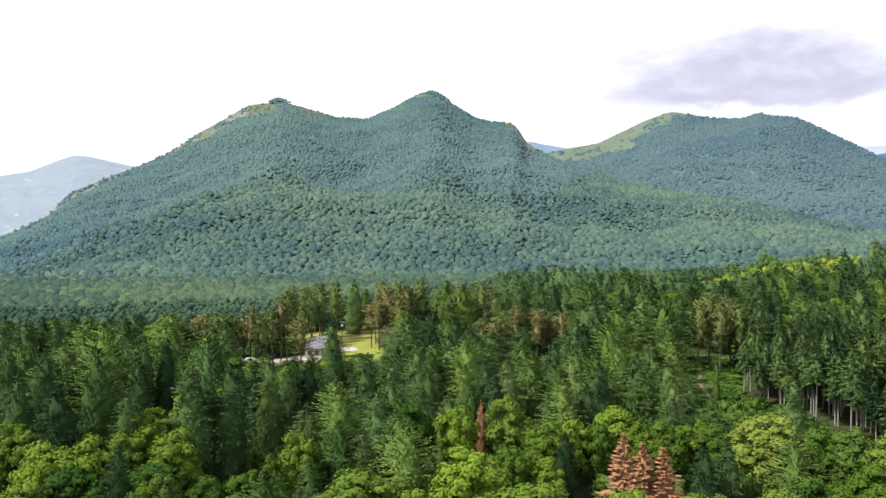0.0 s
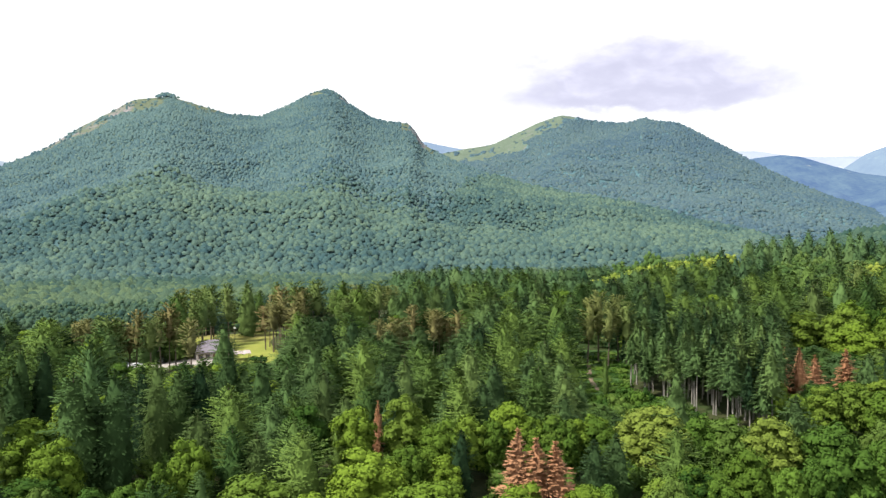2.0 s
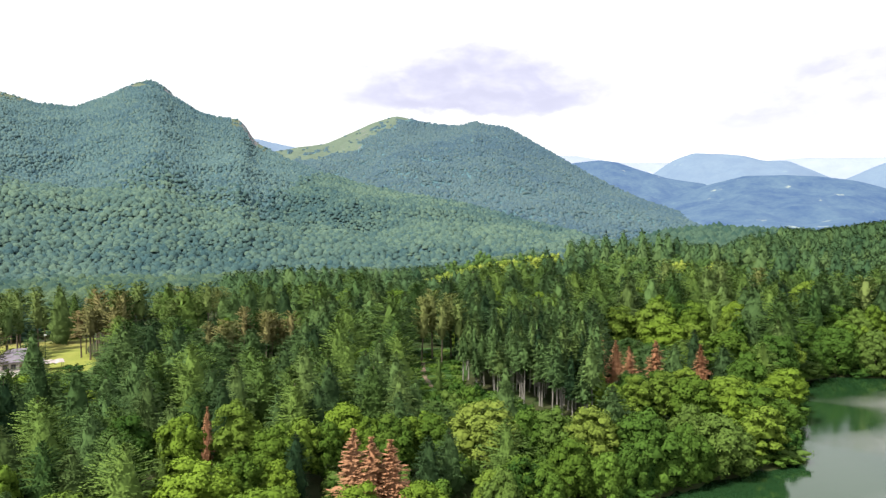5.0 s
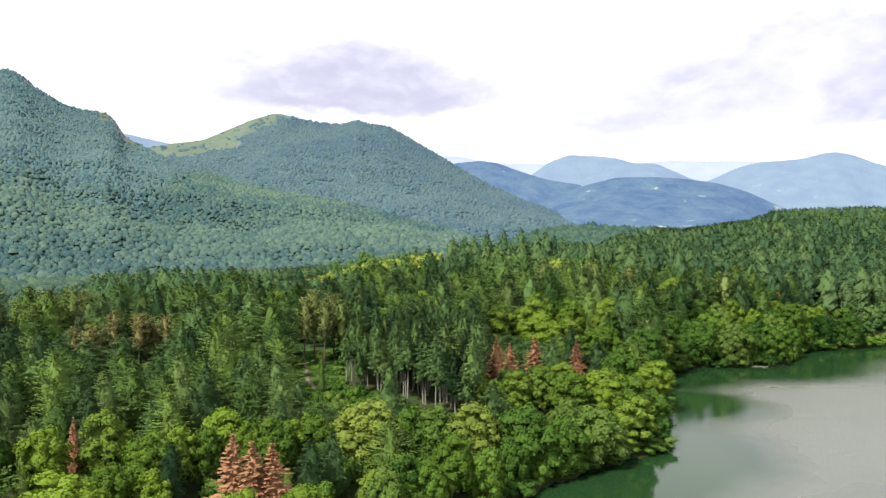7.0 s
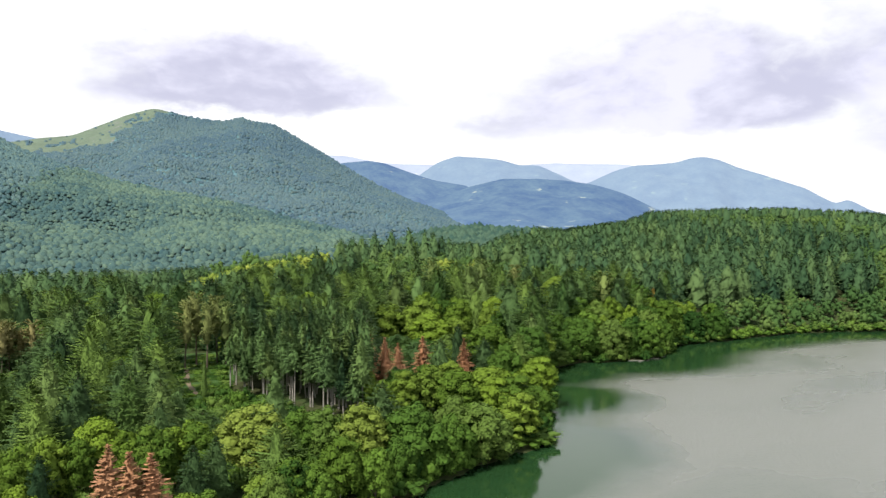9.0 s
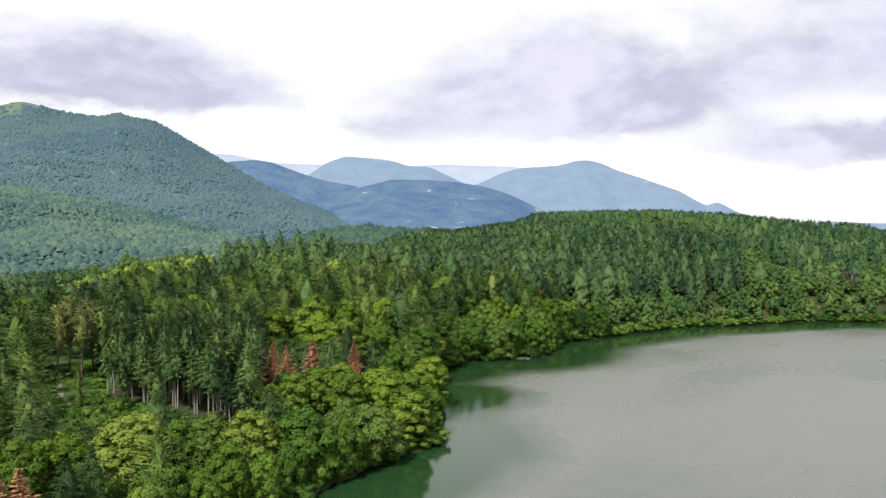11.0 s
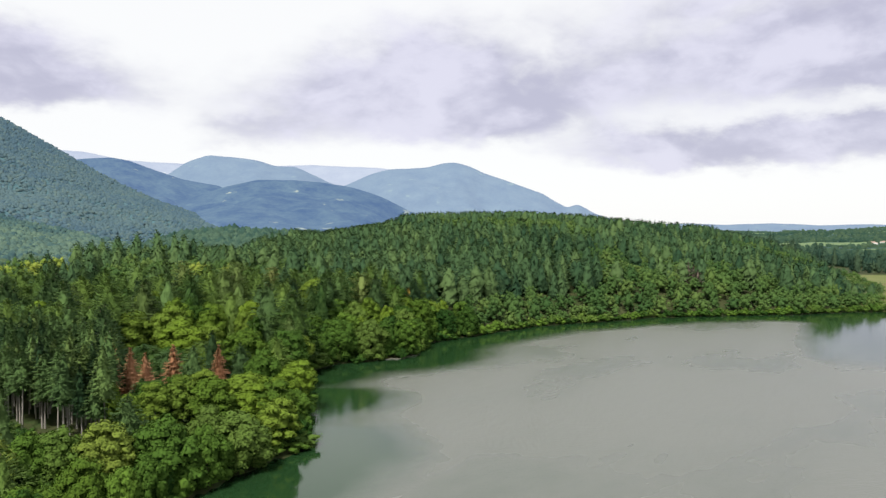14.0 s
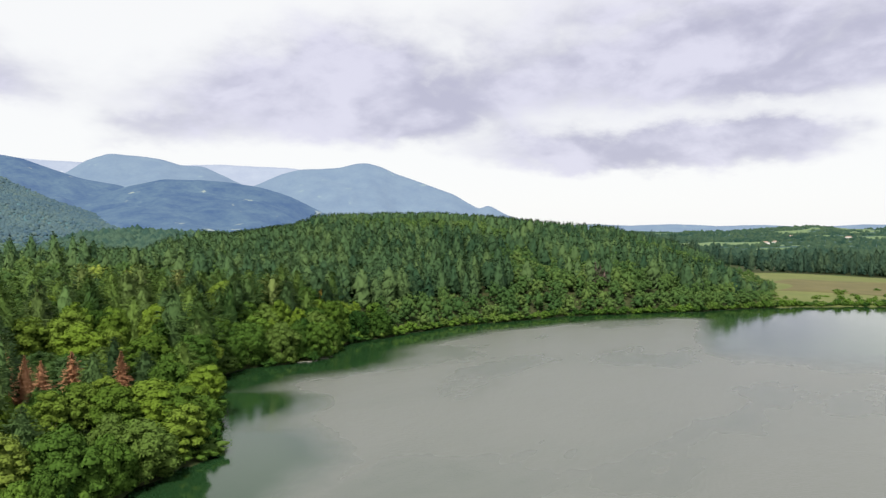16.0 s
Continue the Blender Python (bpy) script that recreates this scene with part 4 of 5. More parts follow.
def species(az, r, out, q, p):
    """Which tree stands at a place of the plan."""
    if out < 9:
        return "alder"
    if az < 35:
        if out < 36 + 10 * p or (24 < az and out < 50):
            if az > 19 and q < 0.45:
                return "alder"
            return "broad" if q < (0.85 if az < -4 else 0.72) else ("fir" if q < 0.93 else "spruce")
        if (-17.6 < az < -10.5 and 224 < r < 250) or (2.8 < az < 9.2 and 220 < r < 242) or (-5.6 < az < -2.4 and 255 < r < 285):
            return "pine" if q < 0.72 else ("green_pine" if q < 0.9 else "fir")
        if -12 < az < 4 and 270 < r < 330:
            return "green_pine" if q < 0.7 else "fir"
        if 20.5 < az < 33 and 178 < r < 232:
            return "spruce" if r > 200 else "bare_spruce"
        if r > 262 and az < -10:
            return "fir" if q < 0.4 else ("broad" if q < 0.6 else "spruce")
        return "spruce" if q < (0.72 if az < -8 else 0.46) + 0.22 * p else ("fir" if q < 0.95 else "broad")
    if out < 34:
        return "broad" if q < 0.4 else "alder"
    if az < 46 and r < 285 and p > -0.5:
        return "broad" if q < 0.72 else ("spruce" if q < 0.85 else "fir")
    return "fir" if q < 0.5 else ("spruce" if q < 0.78 else ("broad" if q < 0.92 else "green_pine"))


FULL = {"spruce": 20, "dark_spruce": 20, "bare_spruce": 21, "fir": 19, "pine": 18, "green_pine": 21, "dead": 14, "grey_dead": 18, "broad": 13, "alder": 11, "willow": 14, "gold": 9, "bush": 4.2, "shrub": 4.2, "undergrowth": 4.2}
# stretches where younger trees stay low: headings, distances, angle below the level of the eye
YOUNG_FRONT = [(31.0, 41.0, 190, 248, 7.6), (-14.6, -3.6, 150, 215, 8.9), (-14.6, -3.6, 215, 247, 9.9), (2.8, 9.2, 160, 208, 9.0), (-18.4, -13.9, 90, 134, 17.5), (-34, -4, 90, 134, 13.2), (17.7, 21.2, 120, 200, 12.2), (21.2, 25.5, 120, 186, 12.0), (25.5, 28.5, 120, 168, 13.2), (28.5, 30.4, 120, 150, 14.8), (11.8, 17.4, 90, 122, 17.6), (1.8, 3.6, 90, 141, 14.2)]
YOUNG_BACK = [(30.6, 38.8, 158, 199, 9.0), (31.6, 34.2, 158, 193, 9.8), (-40, -12, 200, 300, 5.5), (-12, 12, 265, 345, 3.6), (-5.5, 9.5, 160, 206, 7.6), (-18, 9.5, 205, 264, 5.7), (14, 19, 250, 392, 3.5), (18.6, 20.5, 240, 396, 3.4), (20.5, 22.5, 240, 396, 2.8), (22.5, 25.5, 240, 396, 2.3), (25.5, 29.5, 240, 396, 1.85), (-20, 9, 215, 264, 5.6)]


# height angle of the wood's upper outline, by heading
OUTLINE = [(-29.6, -4.87), (-23, -5.24), (-15.6, -5.1), (-13.6, -4.46), (-11.6, -3.89), (-6, -3.67), (-4.3, -2.93), (-1, -2.86), (3.2, -3.15), (6.9, -2.52), (14.9, -2.67), (15.8, -2.75), (18.7, -2.5), (19, -2.45), (21.1, -1.27), (24, -1.03), (27.3, -0.94), (30.2, -0.44), (33.5, 0.22), (35.5, -0.03), (37.6, -0.8), (39.6, -0.84), (41.6, 0.1), (43.1, 0.38), (45, 0.1), (49.8, 0.83), (51.2, 1.43), (52.3, 1.5), (52.8, 1.51), (56.5, 1.63), (60.2, 1.62), (64.1, 1.36), (69.4, 0.83), (69.7, 0.81), (73.3, 0.5), (73.4, 0.37), (75.4, -0.12), (77.3, -0.56), (79.2, -1.19), (81, -2.27), (81.8, -3.23)]
_OA, _OE = np.array(OUTLINE).T


def sight_cap(az, r):
    cap = EYE_Z + r * math.tan(radians(float(np.interp(az, _OA, _OE)) - 0.12))
    for a0, a1, r0, r1, down in YOUNG_FRONT + YOUNG_BACK:
        if a0 < az < a1 and r0 < r < r1:
            cap = min(cap, EYE_Z - r * math.tan(radians(down)))
    return cap


def plantation_front(az):
    return np.interp(az, [21.3, 24, 27, 29, 30.4], [190, 187, 171, 165, 152])


# single trees of the near wood: heading, distance, height, crown width
WEST_BROADLEAVES = [(-29.1, 138, 13, 9.2), (-28.8, 118, 11, 7.9), (-27.8, 124, 12, 7.4), (-27.3, 130, 13, 8.7), (-25.5, 120, 12, 10.7), (-24.8, 127, 13, 10.4), (-22.6, 129, 13, 7.7), (-21.6, 135, 14, 11), (-21.3, 113, 11, 6.3), (-19, 127, 13, 8.5), (-12.3, 117, 12, 5.3), (-10.5, 121, 13, 7.2), (-6.4, 108, 12, 14.2), (-2.5, 134, 14, 9), (-2.1, 105, 11, 8.7)]
MIDDLE_BROADLEAVES = [(0.9, 134, 14, 9), (1.9, 113, 13, 11.4), (4.8, 119, 12, 8.4), (4.8, 137, 15, 10.2), (6.5, 105, 12, 14.3), (7.5, 126, 13, 8.4), (7.9, 118, 11, 6.6), (9.5, 131, 13, 7.8), (11.3, 132, 12, 6.4), (12.5, 137, 14, 9.6), (13.4, 108, 10, 7.3), (14.1, 134, 12, 7), (15.9, 134, 12, 8), (16.2, 133, 12, 7.9)]
EAST_BROADLEAVES = [(17.3, 135, 12, 7.5), (18.2, 110, 10, 7.9), (18.5, 140, 11, 8.8), (19, 136, 11, 7.5), (21.1, 139, 10, 6.2), (23.5, 116, 10, 7.8), (25.6, 117, 12, 8.3), (25.6, 119, 11, 10.2), (28.9, 124, 13, 7.9), (30.6, 171, 12, 6.3), (32.3, 159, 13, 7), (32.3, 250, 16, 19.2), (33.8, 167, 13, 9.8), (34, 200, 14, 12.5), (35.6, 170, 14, 10.6), (35.6, 230, 15, 16), (37.3, 169, 14, 11.8), (37.4, 233, 14, 11.9), (39.6, 175, 14, 12.9), (39.7, 218, 15, 13.5), (40.2, 171, 12, 8.8), (41.7, 172, 13, 11.4), (42.1, 157, 13.5, 12.7)]
EDGE_ALDERS = [(-24.1, 117, 10, 7), (-20.1, 117, 10, 7), (-16.8, 119, 8, 6.7), (-14.7, 119, 8, 7.1), (19, 113, 9, 8.9), (24, 113, 11, 7.2), (25.8, 142, 11, 7.9), (27.3, 115, 11, 6.9), (27.9, 144, 11, 9.6), (31.5, 124, 12, 7), (33.3, 130, 11, 6.8), (34.3, 141, 14, 13), (37.2, 139, 13, 8.7), (37.2, 156, 12, 9.2), (39.4, 148, 13, 13.1), (41, 200, 13, 10.3), (42.8, 225, 14, 18.9), (44.5, 224, 12, 14.7)]
PALE_WILLOWS = [(22.8, 136, 15, 19.2), (30.5, 140, 14, 10.4)]
WEST_SPRUCES = [(-29.4, 158, 20, 9.3), (-28.8, 145, 18, 8.6), (-28.1, 212, 19, 12.4), (-27, 152, 20, 9), (-26.1, 135, 18, 10.5), (-25.7, 177, 18, 9.7), (-22.7, 116, 14, 6.1), (-22.1, 136, 16, 7.1), (-21.4, 157, 16, 8.7), (-20.8, 159, 20, 7), (-19.8, 159, 20, 7), (-17.7, 133, 20, 10.5), (-15.4, 133, 20, 10.5), (-12.7, 145, 19, 8.1), (-11.2, 149, 17, 8.3), (-9.9, 129, 14, 8.6), (-9.7, 150, 17, 8.8), (-8, 161, 18, 9.5), (-5.8, 121, 12, 7.7), (-5.4, 153, 18, 9)]
EAST_SPRUCES = [(-9.2, 155, 15, 7.9), (-6.7, 160, 15, 8.7), (-13.5, 149, 17, 6.5), (-4.6, 131, 15, 7.3), (-3.5, 155, 16, 8.6), (-2.5, 190, 20, 12.5), (-1.9, 165, 18, 11), (-1, 153, 15, 7.9), (-0.9, 196, 20, 11.5), (0.9, 198, 19, 10.9), (3.2, 165, 14, 8.5), (4.8, 171, 13, 7.6), (7.7, 146, 12, 5.4), (8.2, 171, 17, 10.1), (8.9, 122, 12, 5.5), (11, 111, 13, 6.3), (11.4, 155, 16, 8.6), (16.6, 154, 14, 8.5), (17.5, 157, 12, 6.5), (18.7, 122, 11, 6.4), (20.2, 126, 11, 7), (24.4, 156, 15, 6.9), (36.2, 194, 13, 8.5), (37.6, 208, 14, 7.6), (38, 194, 12, 5.7)]
EDGE_FIRS = [(-23.9, 148, 21, 12), (-23.3, 163, 23, 13.2), (-16.7, 139, 24, 8.7), (-9.8, 116, 9, 5.4), (-7.6, 135, 15, 10), (-7.4, 122, 13, 9.6), (-3.5, 125, 13, 9.3), (-0.2, 132, 9, 4.1), (1.5, 161, 14, 7.7), (6, 183, 15, 11.4), (10, 173, 17, 10.1), (12.3, 187, 20, 11), (14.6, 157, 15, 12.2), (16.1, 192, 19, 11.9), (19.4, 190, 9.5, 3.4)]
CROWN = {"broad": 7.6, "alder": 8.2, "willow": 8.4, "spruce": 9.4, "dark_spruce": 9.4, "fir": 10.4}


def sow_single():
    """The trees that stand out. The lean of the shore pushes some back from the water; they keep their sight line."""
    for kind, lot in (("broad", WEST_BROADLEAVES), ("broad", MIDDLE_BROADLEAVES), ("broad", EAST_BROADLEAVES), ("alder", EDGE_ALDERS), ("willow", PALE_WILLOWS), ("dark_spruce", WEST_SPRUCES), ("spruce", EAST_SPRUCES), ("fir", EDGE_FIRS)):
        for a, r, h, w in lot:
            far = max(r, float(shore(a)) + 2.5)
            h = h - (EYE_Z - h) * (far / r - 1)
            x, y = flat(a, far)
            plant(kind, x, y, h / FULL[kind], min(w, 13.5) * (0.88 if kind in ("broad", "alder") else 0.95) / CROWN[kind])


def sow_near():
    """The wood between them: lower trees by the lake, full grown ones behind."""
    lead = np.array([(t[1], t[2], t[4] * CROWN[t[0]] / 2) for t in trees])
    nets = [plan_net(7.2, -34, 96, 90, 345, 21), plan_net(10.8, -34, 96, 90, 345, 22)]
    low_of = [(n[2] < 46) & (n[3] < np.where(n[2] < 21, 205, 245)) for n in nets]
    dense = [low_of[i] | ((n[2] > 42) & (n[3] - shore(n[2]) < 48)) for i, n in enumerate(nets)]
    x, y, az, r, q, q2, near = (np.concatenate([v[dense[0]], w[~dense[1]]]) for v, w in zip((*nets[0], low_of[0]), (*nets[1], low_of[1])))
    out = r - shore(az)
    p = patchy(x, y, 0.022, 1.0)
    gap = in_gap(x, y)
    edge = np.where(az < -10, 292, 345)
    for i in range(len(x)):
        ranks = 21.3 < az[i] < 30.6 and -13 < r[i] - plantation_front(az[i]) < 31
        if out[i] < 1.5 or gap[i] or ranks or r[i] > edge[i]:
            continue
        k = species(az[i], r[i], out[i], q[i], p[i])
        low = near[i]
        if k == "spruce" and az[i] < -3 and r[i] < 200:
            k = "dark_spruce" if q2[i] < 0.4 else "broad"
        if (np.hypot(lead[:, 0] - x[i], lead[:, 1] - y[i]) < (lead[:, 2] * 0.95 + (2.2 if out[i] < 60 else 1.2) if low else 5.0)).any():
            continue
        hf = 0.72 + 0.5 * q2[i] if k in ("broad", "alder") else 0.84 + 0.28 * q2[i]
        wf = (1.2 if k in ("broad", "alder") else 1.05) * max(hf, 0.8) * (0.92 + 0.28 * q[i]) * (1.0 if low or k in ("broad", "alder") else 1.18)
        if not low and k in ("broad", "alder"):
            hf, wf = hf * 1.22, wf * 0.95
        if low:
            hf, wf = hf * (0.70 if out[i] < 60 else 0.84), wf * (0.78 if out[i] < 60 else 0.92)
        top = sight_cap(az[i], r[i]) - float(ground_height(x[i:i + 1], y[i:i + 1])[0])
        full = FULL[k] * hf
        if full > top * 1.02:
            if top < 6.0:
                plant("shrub", x[i], y[i], max(top, 2.0) / 4.2 * (0.6 + 0.4 * q[i]), 1.0 + 0.5 * q[i])
                continue
            hf *= top * (0.66 + 0.36 * q[i]) / full
        plant(k, x[i], y[i], hf, wf)


# trees of a colour of their own, and those round the house: heading, distance, kind, height, width factor
DEAD_TREES = [(13.0, 114, "dead", 14.7, 1.9), (14.65, 113, "dead", 14.0, 1.9), (16.0, 113, "dead", 13.4, 1.9), (2.7, 143, "dead", 10.6, 0.8), (30.9, 191, "dead", 15.8, 1.4), (32.3, 196, "dead", 12, 1.5), (33.3, 195, "dead", 11, 1.5), (35.1, 198, "dead", 12.5, 1.5), (38, 199, "dead", 12, 1.5)]
HILL_TREES = [(51.92, 345, "gold", 13.1, 1.6), (70.97, 486, "grey_dead", 12.5, 1.1), (71.29, 492, "grey_dead", 13.9, 1.1), (71.65, 488, "grey_dead", 15.3, 1.1), (71.97, 494, "grey_dead", 12.4, 1.1), (71.53, 480, "grey_dead", 12.1, 1.1), (72.25, 486, "grey_dead", 10.8, 1.1)]
HOUSE_TREES = [(-8.0, 198, "spruce", 18.0, 1.0), (-10.4, 214, "pine", 16.5, 1.2), (18.1, 221, "green_pine", 19, 1.1), (18.9, 226, "green_pine", 20, 1.1), (19.6, 220, "green_pine", 18, 1.0), (20.3, 227, "green_pine", 19, 1.1), (20.9, 222, "green_pine", 18, 1.0), (-6.5, 298, "spruce", 21, 1.2), (-4.7, 255, "pine", 16, 1.4), (-3.9, 258, "pine", 17, 1.35), (-3.2, 252, "pine", 15.5, 1.3), (-11.2, 270, "green_pine", 19, 1.2), (-10.3, 274, "green_pine", 20, 1.2), (-9.6, 268, "green_pine", 18, 1.1), (-8.8, 276, "green_pine", 20, 1.2), (-7.8, 284, "green_pine", 19, 1.2), (-10.8, 284, "green_pine", 20, 1.2), (-9.0, 290, "green_pine", 20, 1.2)]


def sow_marked():
    """The dead, golden and withered trees, and the pines round the house."""
    for a, r, k, h, w in DEAD_TREES + HILL_TREES + HOUSE_TREES:
        x, y = flat(a, r)
        keep = [t for t in trees if (t[1] - x) ** 2 + (t[2] - y) ** 2 > (26.0 if k == "dead" else 14.0) or t[0] == "dead"]
        trees[:] = keep
        plant(k, x, y, h / FULL[k], w)
    g = np.random.default_rng(31)
    for row, back in enumerate(np.arange(0, 44, 3.4)):  # the close ranks of the plantation
        for aa in np.arange(21.4, 30.5, 0.85):
            a = aa + g.uniform(-0.42, 0.42) + 0.4 * (row % 2)
            x, y = flat(a, float(plantation_front(a)) + back + g.uniform(-1.8, 1.8))
            if g.random() < (0.62 if row < 2 else 0.85):
                plant("bare_spruce", x, y, float(np.interp(a, [21.5, 30], [0.64, 0.84])) * g.uniform(0.78, 1.18), g.uniform(0.75, 1.1))
    for a0, a1, r0, r1, h0, h1, step in ((3.0, 9.2, 221, 238, 11.5, 16.5, 0.62), (-17.5, -11.0, 226, 246, 14, 19, 0.62), (-5.4, -2.6, 258, 275, 12, 14.5, 0.5)):
        for aa in np.arange(a0, a1, step):  # browned pines
            x, y = flat(aa + g.uniform(-0.2, 0.2), g.uniform(r0, r1))
            olive = a0 < -10 and g.random() < 0.5
            plant("green_pine" if olive else "pine", x, y, g.uniform(h0, h1) / (21 if olive else 18), g.uniform(0.85, 1.2))
    for aa in np.arange(16.8, 32.5, 0.5):  # ferns and brambles on the open ground
        for rr in np.arange(166, 240, 4.2):
            if (rr > plantation_front(aa) - 4 and aa > 21.0) or (abs(aa - np.interp(rr, *np.array(PATH_LINE)[:, ::-1].T)) < 0.42 and rr > 186):
                continue
            x, y = flat(aa + g.uniform(-0.25, 0.25), rr + g.uniform(-2, 2))
            low_growth = 17.2 < aa < 20.5 and rr > 186
            plant("shrub", x, y, g.uniform(0.14, 0.3) if low_growth else g.uniform(0.22, 0.6), g.uniform(0.5, 0.8))
    for aa in np.arange(33.4, 43.2, 2.3):  # alders leaning over the water
        x, y = flat(aa + g.uniform(-0.5, 0.5), float(shore(aa)) + g.uniform(3.5, 6))
        plant("alder", x, y, g.uniform(0.7, 0.95), g.uniform(0.75, 0.95))
    a, last = 32.0, None
    while a < 93:  # bushes along the waterline
        a += 0.02
        rr = float(shore(a)) + g.uniform(-0.6, 1.6)
        x, y = flat(a, rr)
        if last is not None and math.hypot(x - last[0], y - last[1]) < (4.4 if a < 46 else 2.8):
            continue
        last = (x, y)
        plant("bush", x, y, g.uniform(0.45, 1.2), g.uniform(0.7, 1.35))
    for _ in range(46):  # scattered over the wet meadow
        a, rr = g.uniform(81.2, 93), 0.0
        rr = float(shore(a)) + 6 + 110 * g.random() ** 2
        x, y = flat(a, rr)
        plant("bush", x, y, g.uniform(0.3, 0.9), g.uniform(0.5, 1.2))


def fill_edge():
    """Low growth wherever the wood's edge would show bare ground."""
    g = np.random.default_rng(33)
    have = np.array([(t[1], t[2]) for t in trees if t[0] not in ("shrub", "bush")])
    x, y, az, r, q, q2 = plan_net(3.5, -33, 46, 95, 226, 35)
    for i in range(len(x)):
        if r[i] > 182 and not (1.0 < az[i] < 10.5 or -16 < az[i] < -3):
            continue
        if r[i] - shore(az[i]) < 3 or (r[i] > plantation_front(az[i]) - 4 and 20.5 < az[i] < 30.7) or (17 < az[i] < 21 and r[i] > 180):
            continue
        if np.hypot(have[:, 0] - x[i], have[:, 1] - y[i]).min() > (5.2 if r[i] < 175 else 3.6):
            plant("undergrowth", x[i], y[i], 0.6 + 0.6 * q[i], 0.65 + 0.35 * q2[i])


sow_single()
sow_near()
sow_marked()
fill_edge()

LIMIT = {"spruce": 300, "fir": 260, "broad": 280, "alder": 200, "dark_spruce": 160, "pine": 120, "green_pine": 90, "bare_spruce": 110, "bush": 295, "shrub": 290, "undergrowth": 299}
STAND_OF = {"spruce": "spruce", "dark_spruce": "spruce", "bare_spruce": "spruce", "fir": "fir", "pine": "pine", "green_pine": "pine", "broad": "broad", "alder": "broad", "bush": "broad", "shrub": "broad", "undergrowth": "broad"}


def tree_matrix(x, y, hf, wf, g):
    z = float(ground_height(np.array([x]), np.array([y]))[0])
    return pose(x, y, z - 0.1, g.uniform(-2.5, 2.5), g.uniform(-2.5, 2.5), g.uniform(0, 360)) @ Matrix.Diagonal((wf, wf, hf, 1))


def grow():
    g = random.Random(9)
    rest = {}
    by = {}
    for t in sorted(trees, key=lambda t: t[1] ** 2 + t[2] ** 2):
        by.setdefault(t[0], []).append(t)
    for k, lot in by.items():
        n = LIMIT.get(k, 300)
        used = set()
        for t in lot[:n]:
            i = g.randrange(len(KINDS[k]))
            m = tree_matrix(*t[1:], g)
            if i in used:
                ob = copy_thing(KINDS[k][i], m)
            else:
                ob = KINDS[k][i]
            used.add(i)
            ob.matrix_basis = m
        for i, ob in enumerate(KINDS[k]):
            if i not in used:
                for c in list(ob.children):
                    bpy.data.objects.remove(c)
                bpy.data.objects.remove(ob)
        if k in STAND_OF:
            f = FULL[k] / FULL[STAND_OF[k]]
            rest.setdefault(STAND_OF[k], []).extend([(k, t[1], t[2], t[3] * f, t[4] * min(1.0, 3 * f)) for t in lot[n:]])
    return rest


def joined_stand(name, kind, spots, mat, label, seed):
    """Trees of a stand as one mesh. spots: x, y, height factor, width factor."""
    g = np.random.default_rng(seed)
    if len(spots) == 0:
        return None
    spots = np.array(spots, float)
    z = ground_height(spots[:, 0], spots[:, 1]) - 0.2
    pick = g.integers(0, len(STAND[kind]), len(spots))
    Vs, Ns, tint = [], [], []
    tt = np.clip(0.45 + 0.22 * fbm(spots[:, 0] * 0.012, spots[:, 1] * 0.012, 3, seed) + 0.20 * g.standard_normal(len(spots)), 0, 1)
    for v, (T, N) in enumerate(STAND[kind]):
        idx = np.where(pick == v)[0]
        a = g.random(len(idx)) * 6.283
        c, s = np.cos(a)[:, None, None], np.sin(a)[:, None, None]
        X, Y, Z = T[None, :, :, 0], T[None, :, :, 1], T[None, :, :, 2]
        w, h = spots[idx, 3][:, None, None], spots[idx, 2][:, None, None]
        P = np.stack([(X * c - Y * s) * w + spots[idx, 0][:, None, None], (X * s + Y * c) * w + spots[idx, 1][:, None, None], Z * h + z[idx][:, None, None]], -1)
        Vs.append(P.reshape(-1, 3, 3))
        Ns.append(np.stack([N[None, :, :, 0] * c - N[None, :, :, 1] * s, N[None, :, :, 0] * s + N[None, :, :, 1] * c, np.broadcast_to(N[None, :, :, 2], (len(idx), len(N), 3))], -1).reshape(-1, 3))
        tint.append(np.repeat(tt[idx], len(T)))
    me = raw_mesh(name, *tri_soup(np.concatenate(Vs)), mat, [("tint", np.concatenate(tint))], normals=np.concatenate(Ns))
    return tagged(new(name, me), label, "forest", kind="stuff")


rest = grow()
for _k, _m, _l in (("spruce", CONIFER_FAR, "stand of dark green spruces deeper in the wood"), ("fir", CONIFER_FAR, "stand of green firs deeper in the wood"),
                   ("pine", PINE_GREEN, "stand of pines deeper in the wood"), ("broad", BROAD_FAR, "stand of broadleaf trees deeper in the wood")):
    joined_stand(_k + "_stand", _k, [t[1:] for t in rest.get(_k, [])], _m, _l, len(_k))


